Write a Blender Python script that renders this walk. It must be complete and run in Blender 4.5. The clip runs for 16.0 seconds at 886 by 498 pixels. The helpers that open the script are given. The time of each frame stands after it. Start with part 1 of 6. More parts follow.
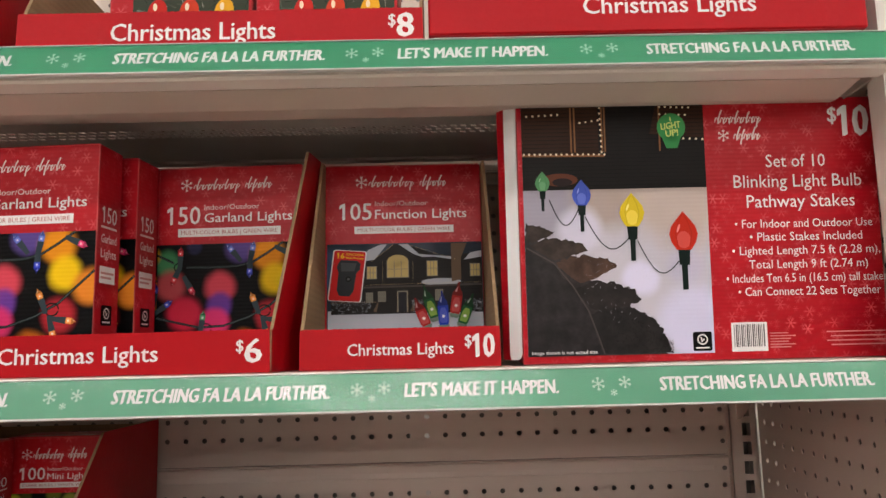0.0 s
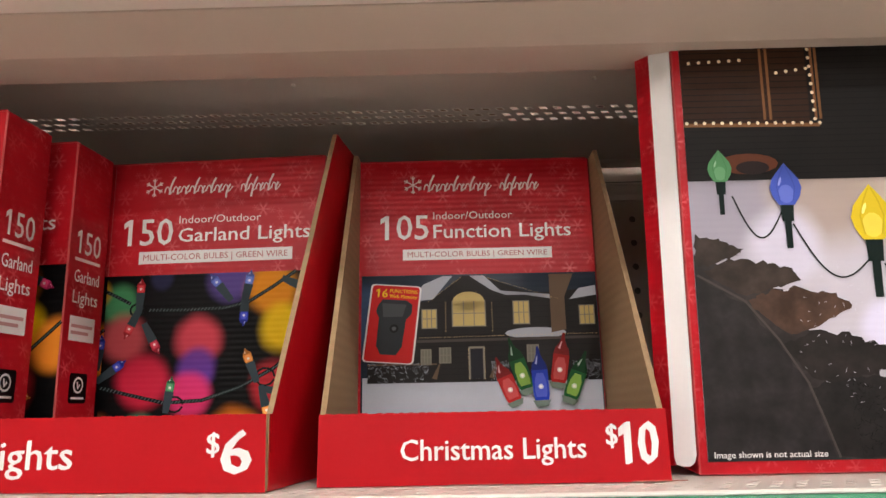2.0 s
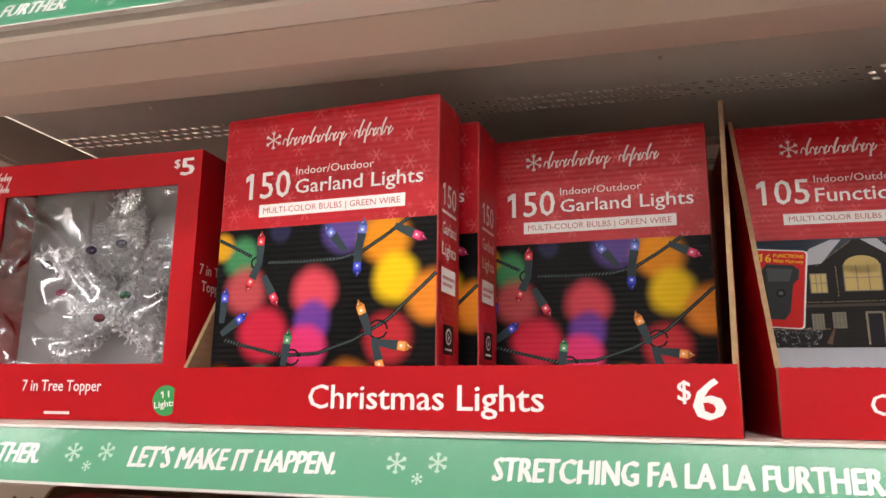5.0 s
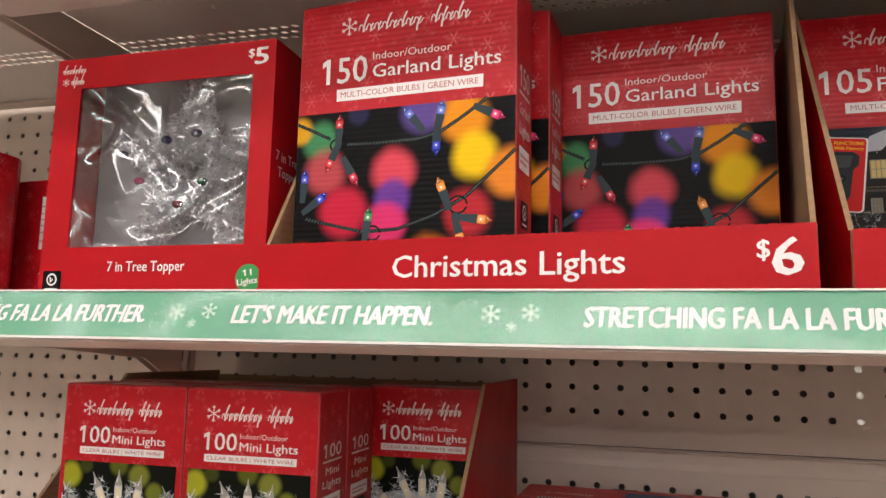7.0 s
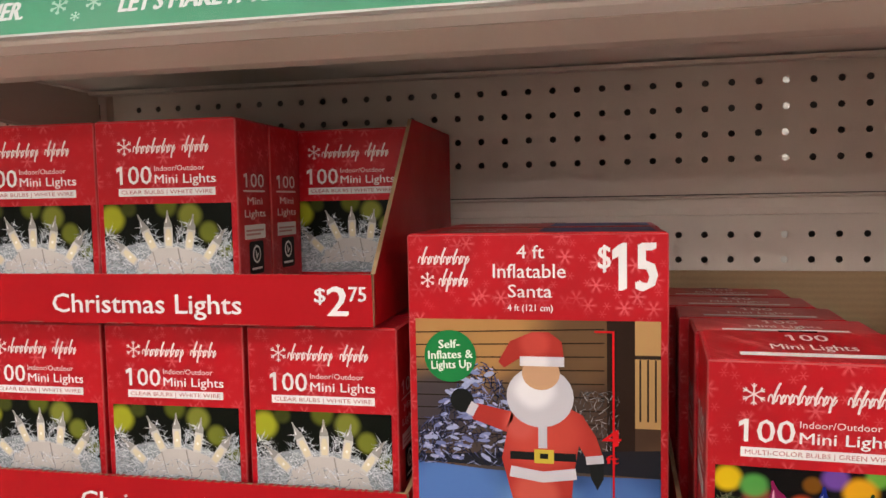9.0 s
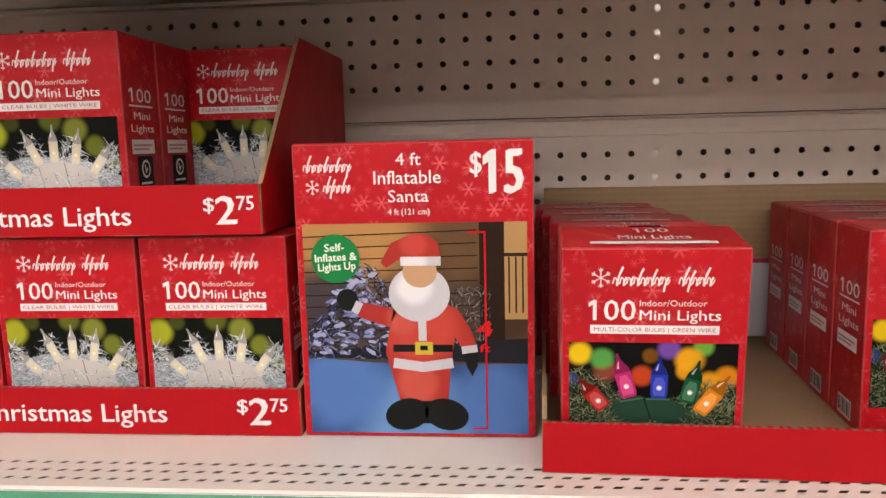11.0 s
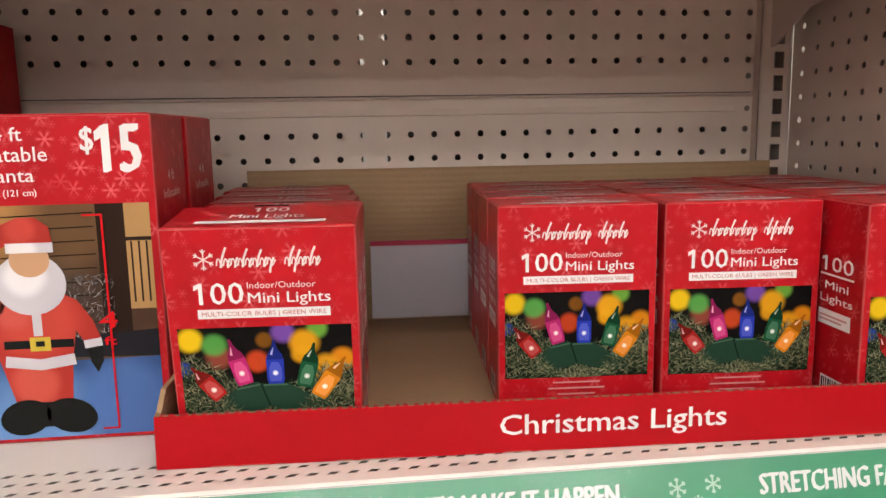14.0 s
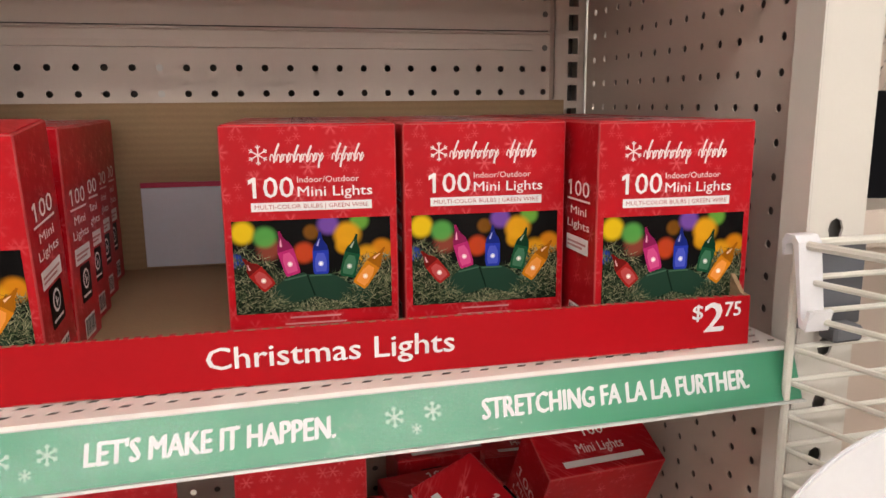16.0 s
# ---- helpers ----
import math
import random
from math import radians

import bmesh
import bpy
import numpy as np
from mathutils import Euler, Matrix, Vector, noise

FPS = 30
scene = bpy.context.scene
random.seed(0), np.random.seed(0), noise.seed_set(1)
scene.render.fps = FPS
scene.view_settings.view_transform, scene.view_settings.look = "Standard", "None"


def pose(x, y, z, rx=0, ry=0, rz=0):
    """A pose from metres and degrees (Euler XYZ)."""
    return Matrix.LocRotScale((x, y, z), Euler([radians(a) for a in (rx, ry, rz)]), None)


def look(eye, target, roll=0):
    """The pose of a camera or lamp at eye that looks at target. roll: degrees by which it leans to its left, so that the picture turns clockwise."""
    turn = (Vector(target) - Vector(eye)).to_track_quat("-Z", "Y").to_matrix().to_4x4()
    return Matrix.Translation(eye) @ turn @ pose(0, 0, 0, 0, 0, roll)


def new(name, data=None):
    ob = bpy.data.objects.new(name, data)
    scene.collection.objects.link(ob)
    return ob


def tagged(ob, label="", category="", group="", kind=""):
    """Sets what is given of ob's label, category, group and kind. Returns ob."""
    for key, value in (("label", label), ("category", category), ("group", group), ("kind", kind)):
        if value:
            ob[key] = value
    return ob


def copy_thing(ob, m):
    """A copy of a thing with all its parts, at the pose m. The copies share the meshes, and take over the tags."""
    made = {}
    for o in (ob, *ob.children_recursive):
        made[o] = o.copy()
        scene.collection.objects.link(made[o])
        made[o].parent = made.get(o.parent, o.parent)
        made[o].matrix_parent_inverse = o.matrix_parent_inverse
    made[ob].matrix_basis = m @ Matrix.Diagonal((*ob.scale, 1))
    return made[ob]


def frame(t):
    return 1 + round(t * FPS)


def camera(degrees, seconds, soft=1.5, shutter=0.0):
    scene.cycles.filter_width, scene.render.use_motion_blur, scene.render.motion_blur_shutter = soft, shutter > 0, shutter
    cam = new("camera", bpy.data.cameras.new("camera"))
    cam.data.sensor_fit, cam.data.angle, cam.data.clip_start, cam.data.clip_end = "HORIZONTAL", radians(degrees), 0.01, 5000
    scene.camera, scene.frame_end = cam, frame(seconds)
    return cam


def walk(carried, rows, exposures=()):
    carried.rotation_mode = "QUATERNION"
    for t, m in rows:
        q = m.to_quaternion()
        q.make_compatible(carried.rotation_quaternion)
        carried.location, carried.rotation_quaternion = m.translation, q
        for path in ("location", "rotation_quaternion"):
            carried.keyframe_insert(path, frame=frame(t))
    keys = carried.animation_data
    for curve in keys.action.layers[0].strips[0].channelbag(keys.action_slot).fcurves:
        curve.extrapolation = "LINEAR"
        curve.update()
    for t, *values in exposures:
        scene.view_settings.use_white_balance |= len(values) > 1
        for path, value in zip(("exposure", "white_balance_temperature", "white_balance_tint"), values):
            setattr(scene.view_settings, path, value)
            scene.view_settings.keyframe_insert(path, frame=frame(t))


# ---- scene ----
cam = camera(61.7, 16.0)
PATH = [
    (0, (0.002, -0.004, 1.437), (0.03, 1.976, 1.716), -1.4),
    (0.5, (-0.041, 0.039, 1.444), (-0.026, 2.016, 1.747), -1.3),
    (1, (-0.074, 0.132, 1.443), (-0.051, 2.103, 1.78), -1.3),
    (1.5, (-0.06, 0.236, 1.46), (-0.043, 2.198, 1.85), -1.3),
    (2, (-0.049, 0.282, 1.462), (-0.075, 2.236, 1.89), -1.1),
    (2.5, (-0.054, 0.301, 1.46), (-0.12, 2.247, 1.917), -1.1),
    (3, (-0.056, 0.3, 1.457), (-0.183, 2.242, 1.919), -1.0),
    (3.5, (-0.08, 0.284, 1.448), (-0.31, 2.218, 1.902), -0.8),
    (4, (-0.12, 0.277, 1.44), (-0.494, 2.186, 1.904), -0.3),
    (4.5, (-0.164, 0.261, 1.44), (-0.63, 2.156, 1.88), 0.1),
    (6.8, (-0.238, 0.22, 1.406), (-0.773, 2.124, 1.703), 1.0),
    (7, (-0.24, 0.22, 1.387), (-0.761, 2.132, 1.658), 1.2),
    (7.5, (-0.237, 0.228, 1.359), (-0.719, 2.165, 1.479), 0.4),
    (8, (-0.234, 0.236, 1.33), (-0.69, 2.183, 1.359), -0.1),
    (8.5, (-0.228, 0.249, 1.307), (-0.654, 2.202, 1.25), -0.6),
    (11, (-0.193, 0.215, 1.265), (-0.377, 2.187, 0.985), -1.4),
    (11.5, (-0.148, 0.204, 1.268), (-0.223, 2.181, 0.977), -1.1),
    (12, (-0.1, 0.216, 1.262), (-0.081, 2.193, 0.961), -1.2),
    (12.5, (-0.083, 0.216, 1.26), (-0.006, 2.192, 0.961), -1.1),
    (13, (-0.077, 0.215, 1.259), (0.038, 2.189, 0.959), -1.2),
    (13.5, (-0.071, 0.221, 1.257), (0.094, 2.191, 0.951), -1.0),
    (14, (-0.048, 0.234, 1.252), (0.182, 2.196, 0.94), -1.0),
    (14.5, (0.001, 0.25, 1.244), (0.319, 2.198, 0.922), -0.7),
    (15, (0.047, 0.253, 1.244), (0.449, 2.184, 0.909), -0.6),
    (15.5, (0.066, 0.253, 1.241), (0.532, 2.166, 0.888), -0.5),
    (16, (0.067, 0.242, 1.213), (0.564, 2.14, 0.827), -0.5),
]
EXPOSURES = ((0, -0.49), (0.5, -0.44), (1.5, -0.19), (2.5, 0.00), (4.5, -0.04), (7, -0.20), (8.5, -0.29), (11, -0.13), (13.5, -0.06), (16, -0.17))
walk(cam, [(t, look(eye, target, roll)) for t, eye, target, roll in PATH], EXPOSURES)

# ---- light ----
world = bpy.data.worlds.new("store_air")
world.use_nodes = True
world.node_tree.nodes["Background"].inputs[0].default_value = (0.9, 0.93, 1.0, 1)
world.node_tree.nodes["Background"].inputs[1].default_value = 0.02
scene.world = world

LAMP_ROWS = (-1.1, -4.0, -6.4, -8.5, 2.9)          # y of the fluorescent rows
CEILING = 3.3
TUBE_GLOW = 26.0


# ---- materials ----
def shader(name, color, rough=0.5, metal=0.0, spec=0.5):
    m = bpy.data.materials.new(name)
    m.use_nodes = True
    b = m.node_tree.nodes["Principled BSDF"]
    b.inputs["Base Color"].default_value = (*color, 1)
    b.inputs["Roughness"].default_value = rough
    b.inputs["Metallic"].default_value = metal
    b.inputs["Specular IOR Level"].default_value = spec
    return m, m.node_tree, b


def add(tree, kind, *links, operation="", use_clamp=False, voronoi_dimensions="", interpolation_type=""):
    """A node; links: (input, socket or value)."""
    n = tree.nodes.new(kind)
    if operation:
        n.operation = operation
    if use_clamp:
        n.use_clamp = True
    if voronoi_dimensions:
        n.voronoi_dimensions = voronoi_dimensions
    if interpolation_type:
        n.interpolation_type = interpolation_type
    for key, v in links:
        if isinstance(v, bpy.types.NodeSocket):
            tree.links.new(v, n.inputs[key])
        else:
            n.inputs[key].default_value = v
    return n


def math_node(tree, op, a, b=0.0, clamp=False):
    return add(tree, "ShaderNodeMath", (0, a), (1, b), operation=op, use_clamp=clamp).outputs[0]


def mix_rgb(tree, fac, a, b):
    n = tree.nodes.new("ShaderNodeMix")
    n.data_type = "RGBA"
    for k, v in ((0, fac), (6, a), (7, b)):
        if isinstance(v, bpy.types.NodeSocket):
            tree.links.new(v, n.inputs[k])
        elif k == 0:
            n.inputs[k].default_value = v
        else:
            n.inputs[k].default_value = (*v, 1)
    return n.outputs[2]


def surface(name, color, rough=0.5, metal=0.0, blotch=(9.0, 0.10), grain=(260.0, 0.06), bump=0.06, tint=None, spec=0.5):
    """A painted, printed or bare surface with two scales of variation and a fine relief."""
    m, t, b = shader(name, color, rough, metal, spec)
    co = add(t, "ShaderNodeTexCoord").outputs["Object"]
    big = add(t, "ShaderNodeTexNoise", ("Vector", co), ("Scale", blotch[0]), ("Detail", 4.0)).outputs["Fac"]
    fine = add(t, "ShaderNodeTexNoise", ("Vector", co), ("Scale", grain[0]), ("Detail", 3.0)).outputs["Fac"]
    dark = tint or tuple(c * 0.6 for c in color)
    fac = math_node(t, "MULTIPLY", math_node(t, "SUBTRACT", big, 0.35, True), blotch[1] * 4, True)
    col = mix_rgb(t, fac, color, dark)
    col = mix_rgb(t, math_node(t, "MULTIPLY", fine, grain[1] * 2), col, tuple(c * 0.45 for c in color))
    t.links.new(col, b.inputs["Base Color"])
    r = add(t, "ShaderNodeMapRange", (0, big), (1, 0.3), (2, 0.7), (3, rough * 0.85), (4, min(1, rough * 1.2)))
    t.links.new(r.outputs[0], b.inputs["Roughness"])
    if bump:
        bn = add(t, "ShaderNodeBump", ("Strength", bump), ("Distance", 0.001), ("Height", fine))
        t.links.new(bn.outputs[0], b.inputs["Normal"])
    return m


def flaked_red(name, color, pale, amount, corrugated=0.0, rough=0.33):
    """Printed red board: scattered pale snowflakes and soft dots, faint ripples of the fluting."""
    m, t, b = shader(name, color, rough, 0.0, 0.20)
    sep = add(t, "ShaderNodeSeparateXYZ", (0, add(t, "ShaderNodeTexCoord").outputs["Object"]))
    x, y, z = sep.outputs
    u = math_node(t, "ADD", x, math_node(t, "MULTIPLY", y, 0.97))
    v = math_node(t, "ADD", z, math_node(t, "MULTIPLY", y, 0.31))
    uv = add(t, "ShaderNodeCombineXYZ", (0, u), (1, v)).outputs[0]
    total = None
    for scale, r, w in ((52.0, 0.33, 1.0), (95.0, 0.30, 0.55)):
        vor = add(t, "ShaderNodeTexVoronoi", ("Vector", uv), ("Scale", scale), voronoi_dimensions="2D")
        here = add(t, "ShaderNodeVectorMath", (0, uv), (1, (scale,) * 3), operation="MULTIPLY").outputs[0]
        spot = add(t, "ShaderNodeVectorMath", (0, vor.outputs["Position"]), (1, (scale,) * 3), operation="MULTIPLY").outputs[0]
        off = add(t, "ShaderNodeSeparateXYZ", (0, add(t, "ShaderNodeVectorMath", (0, here), (1, spot), operation="SUBTRACT").outputs[0]))
        angle = math_node(t, "ARCTAN2", off.outputs[1], off.outputs[0])
        arm = math_node(t, "POWER", math_node(t, "ABSOLUTE", math_node(t, "COSINE", math_node(t, "MULTIPLY", angle, 3.0))), 5.0)
        disc = add(t, "ShaderNodeMapRange", (0, vor.outputs["Distance"]), (1, r), (2, r * 0.55), (3, 0.0), (4, 1.0)).outputs[0]
        core = add(t, "ShaderNodeMapRange", (0, vor.outputs["Distance"]), (1, r * 0.3), (2, r * 0.15), (3, 0.0), (4, 1.0)).outputs[0]
        flake = math_node(t, "MULTIPLY", math_node(t, "MAXIMUM", math_node(t, "MULTIPLY", arm, disc), core), w)
        total = flake if total is None else math_node(t, "MAXIMUM", total, flake)
    patch = add(t, "ShaderNodeTexNoise", ("Vector", uv), ("Scale", 24.0), ("Detail", 2.0)).outputs["Fac"]
    patch = add(t, "ShaderNodeMapRange", (0, patch), (1, 0.38), (2, 0.62), (3, 0.1), (4, 1.0)).outputs[0]
    fac = math_node(t, "MULTIPLY", math_node(t, "MULTIPLY", total, patch), amount, True)
    cloud = add(t, "ShaderNodeTexNoise", ("Vector", uv), ("Scale", 13.0), ("Detail", 3.0)).outputs["Fac"]
    ground = mix_rgb(t, math_node(t, "MULTIPLY", math_node(t, "SUBTRACT", cloud, 0.42, True), 1.6, True), color, tuple(c * 0.62 for c in color))
    t.links.new(mix_rgb(t, fac, ground, pale), b.inputs["Base Color"])
    fine = add(t, "ShaderNodeTexNoise", ("Vector", uv), ("Scale", 60.0), ("Detail", 3.0)).outputs["Fac"]
    high = fine
    if corrugated:
        rip = math_node(t, "SINE", math_node(t, "MULTIPLY", z, 2 * math.pi / 0.0042))
        high = math_node(t, "ADD", fine, math_node(t, "MULTIPLY", rip, corrugated))
    bn = add(t, "ShaderNodeBump", ("Strength", 0.22), ("Distance", 0.0012), ("Height", high))
    t.links.new(bn.outputs[0], b.inputs["Normal"])
    return m


def soft_print(name, base, spots, size, corrugated=0.0):
    """A printed photograph's out-of-focus ground: soft round spots (u, v, radius, colour) on a base colour."""
    base = tuple(c * 0.5 for c in base)
    m, t, b = shader(name, base, 0.42, 0.0, 0.09)
    co = add(t, "ShaderNodeTexCoord").outputs["Object"]
    sep = add(t, "ShaderNodeSeparateXYZ", (0, co))
    col = base
    wob = add(t, "ShaderNodeTexNoise", ("Vector", co), ("Scale", 30.0), ("Detail", 2.0)).outputs["Fac"]
    for su, sv, rad, tone in spots:
        du = math_node(t, "SUBTRACT", sep.outputs[0], su * size[0])
        dv = math_node(t, "SUBTRACT", sep.outputs[2], sv * size[1])
        far = math_node(t, "SQRT", math_node(t, "ADD", math_node(t, "MULTIPLY", du, du), math_node(t, "MULTIPLY", dv, dv)))
        far = math_node(t, "ADD", far, math_node(t, "MULTIPLY", math_node(t, "SUBTRACT", wob, 0.5), rad * size[0] * 0.5))
        f = add(t, "ShaderNodeMapRange", (0, far), (1, rad * size[0] * 1.30), (2, rad * size[0] * 0.62), (3, 0.0), (4, 0.95), interpolation_type="SMOOTHSTEP")
        col = mix_rgb(t, f.outputs[0], col, tone)
    t.links.new(col, b.inputs["Base Color"])
    high = wob
    if corrugated:
        rip = math_node(t, "SINE", math_node(t, "MULTIPLY", sep.outputs[2], 2 * math.pi / 0.0042))
        high = math_node(t, "ADD", wob, math_node(t, "MULTIPLY", rip, corrugated))
    bn = add(t, "ShaderNodeBump", ("Strength", 0.2), ("Distance", 0.0012), ("Height", high))
    t.links.new(bn.outputs[0], b.inputs["Normal"])
    return m


def board(name, color):
    """Bare corrugated board: brown, with faint flute stripes and fibres."""
    m, t, b = shader(name, color, 0.85)
    co = add(t, "ShaderNodeTexCoord").outputs["Object"]
    sep = add(t, "ShaderNodeSeparateXYZ", (0, co))
    rip = math_node(t, "SINE", math_node(t, "MULTIPLY", sep.outputs[2], 2 * math.pi / 0.0065))
    n1 = add(t, "ShaderNodeTexNoise", ("Vector", co), ("Scale", 14.0), ("Detail", 5.0)).outputs["Fac"]
    n2 = add(t, "ShaderNodeTexNoise", ("Vector", co), ("Scale", 420.0), ("Detail", 2.0)).outputs["Fac"]
    f = math_node(t, "ADD", math_node(t, "MULTIPLY", rip, 0.12), math_node(t, "MULTIPLY", n1, 0.6), True)
    col = mix_rgb(t, f, color, tuple(c * 0.66 for c in color))
    col = mix_rgb(t, math_node(t, "MULTIPLY", n2, 0.3), col, tuple(c * 0.5 for c in color))
    t.links.new(col, b.inputs["Base Color"])
    bn = add(t, "ShaderNodeBump", ("Strength", 0.25), ("Distance", 0.001), ("Height", math_node(t, "ADD", math_node(t, "MULTIPLY", rip, 0.3), n2)))
    t.links.new(bn.outputs[0], b.inputs["Normal"])
    return m


BEIGE = surface("beige_enamel", (0.60, 0.505, 0.43), 0.42, blotch=(6, 0.05), grain=(500, 0.03), bump=0.05)
DECK = surface("pale_deck_enamel", (0.79, 0.73, 0.665), 0.40, blotch=(5, 0.05), grain=(500, 0.03), bump=0.05)
POST_WHITE = surface("off_white_enamel", (0.66, 0.63, 0.57), 0.38, blotch=(5, 0.05), grain=(400, 0.03), bump=0.04)
# inner metal darkened in its colour to stand for the shade inside
INNER_SHADE = surface("inner_shade_tone", (0.16, 0.145, 0.13), 0.7)
GREEN = surface("green_strip_paper", (0.050, 0.30, 0.155), 0.30, blotch=(7, 0.05), grain=(300, 0.03), bump=0.02)
STRIP_CLEAR = surface("clear_plastic_edge", (0.58, 0.58, 0.55), 0.22, bump=0.02)
RED = flaked_red("snowflake_red_board", (0.44, 0.0055, 0.0125), (0.70, 0.13, 0.14), 0.85)
RED_BIG = flaked_red("snowflake_red_fluted_board", (0.42, 0.0065, 0.0145), (0.66, 0.11, 0.12), 0.8, 0.16)
RED_TRAY = surface("plain_red_board", (0.42, 0.0050, 0.0105), 0.38, blotch=(10, 0.10), grain=(150, 0.08), bump=0.16, spec=0.14)
BROWN = board("brown_fluted_board", (0.36, 0.235, 0.125))
WHITE_BOARD = surface("white_board", (0.69, 0.68, 0.68), 0.5, blotch=(12, 0.05))
WIRE_WHITE = surface("white_coated_wire", (0.70, 0.675, 0.60), 0.33, bump=0.03)
WHITE_PLASTIC = surface("white_plastic", (0.80, 0.80, 0.82), 0.28, bump=0.02)
GREY_PLASTIC = surface("dark_grey_plastic", (0.13, 0.135, 0.15), 0.45)



def clear_film(name, rough, waves, ior=1.6):
    """Thin clear plastic: see-through, with a sheen that grows at a glance; waves: scale and height of its unevenness."""
    m, t, b = shader(name, (1, 1, 1), rough)
    t.nodes.remove(b)
    co = add(t, "ShaderNodeTexCoord").outputs["Object"]
    high = add(t, "ShaderNodeTexNoise", ("Vector", co), ("Scale", waves[0]), ("Detail", 1.0)).outputs["Fac"]
    bn = add(t, "ShaderNodeBump", ("Strength", 1.0), ("Distance", waves[1]), ("Height", high)).outputs[0]
    gloss = add(t, "ShaderNodeBsdfGlossy", ("Color", (1, 1, 1, 1)), ("Roughness", rough), ("Normal", bn))
    clear = add(t, "ShaderNodeBsdfTransparent", ("Color", (0.97, 0.97, 0.98, 1)))
    sheen = add(t, "ShaderNodeFresnel", ("IOR", ior), ("Normal", bn))
    mix = add(t, "ShaderNodeMixShader", (0, sheen.outputs[0]), (1, clear.outputs[0]), (2, gloss.outputs[0]))
    t.links.new(mix.outputs[0], t.nodes["Material Output"].inputs[0])
    return m


STRIP_FILM = clear_film("clear_strip_film", 0.16, (7.0, 0.012), 1.36)
WINDOW_FILM = clear_film("clear_window_film", 0.055, (18.0, 0.002), 1.85)
PRINTS = {}


def ink(color, rough=0.38):
    """Printing ink of one colour."""
    dim = 0.4 + 0.6 * min(1.0, max(color) / 0.25)
    color = tuple(c * dim for c in color)
    key = (tuple(round(c, 4) for c in color), rough)
    if key not in PRINTS:
        PRINTS[key] = surface("printed_ink", color, rough, blotch=(40, 0.08), grain=(700, 0.05), bump=0.04, spec=0.09)
    return PRINTS[key]


WHITE = ink((0.80, 0.78, 0.77))
CREAM = ink((0.78, 0.68, 0.66))
BLACK = ink((0.006, 0.006, 0.007))
INK_RED = ink((0.52, 0.008, 0.018))


# ---- building helpers ----
def part(name, bm, materials, parent, label="", at=None):
    """Links a bmesh as one mesh object under a thing or a part."""
    me = bpy.data.meshes.new(name)
    bm.to_mesh(me)
    bm.free()
    return hang(name, me, materials, parent, label, at)


def hang(name, me, materials, parent, label="", at=None):
    for m in materials if isinstance(materials, (list, tuple)) else [materials]:
        me.materials.append(m)
    ob = new(name, me)
    ob.parent = parent
    if at is not None:
        ob.matrix_basis = at
    if label:
        tagged(ob, label)
    return ob


def thing(name, at, label, category, group="", kind=""):
    ob = new(name)
    ob.empty_display_size = 0.02
    ob.matrix_basis = at
    return tagged(ob, label, category, group, kind)


def block(x0, y0, z0, x1, y1, z1, bevel=0.0, into=None, steps=1):
    bm = into or bmesh.new()
    made = bmesh.ops.create_cube(bm, size=1.0)["verts"]
    for v in made:
        v.co = Vector(((x0 + x1) / 2 + v.co.x * (x1 - x0), (y0 + y1) / 2 + v.co.y * (y1 - y0), (z0 + z1) / 2 + v.co.z * (z1 - z0)))
    if bevel:
        edges = list({e for v in made for e in v.link_edges})
        bmesh.ops.bevel(bm, geom=edges, offset=bevel, segments=steps, affect="EDGES", profile=0.5)
    return bm


def rod(bm, a, b, r, sides=8):
    a, b = Vector(a), Vector(b)
    turn = (b - a).to_track_quat("Z", "Y").to_matrix().to_4x4()
    m = Matrix.Translation((a + b) / 2) @ turn
    bmesh.ops.create_cone(bm, cap_ends=True, segments=sides, radius1=r, radius2=r, depth=(b - a).length, matrix=m)
    return bm


def prism(profile, axis, lo, hi, skin=None):
    """A closed solid from a 2D outline; axis x: outline in (y, z); axis y: outline in (x, z); axis z: outline in (x, y)."""
    def put(p, w):
        return (w, *p) if axis == "x" else (p[0], w, p[1]) if axis == "y" else (*p, w)
    bm = bmesh.new()
    low = [bm.verts.new(put(p, lo)) for p in profile]
    top = [bm.verts.new(put(p, hi)) for p in profile]
    n = len(profile)
    caps = [bm.faces.new(low), bm.faces.new(top)]
    for i in range(n):
        bm.faces.new((low[i], low[(i + 1) % n], top[(i + 1) % n], top[i]))
    bmesh.ops.recalc_face_normals(bm, faces=bm.faces)
    if skin is not None:
        caps[skin].material_index = 1
    return bm


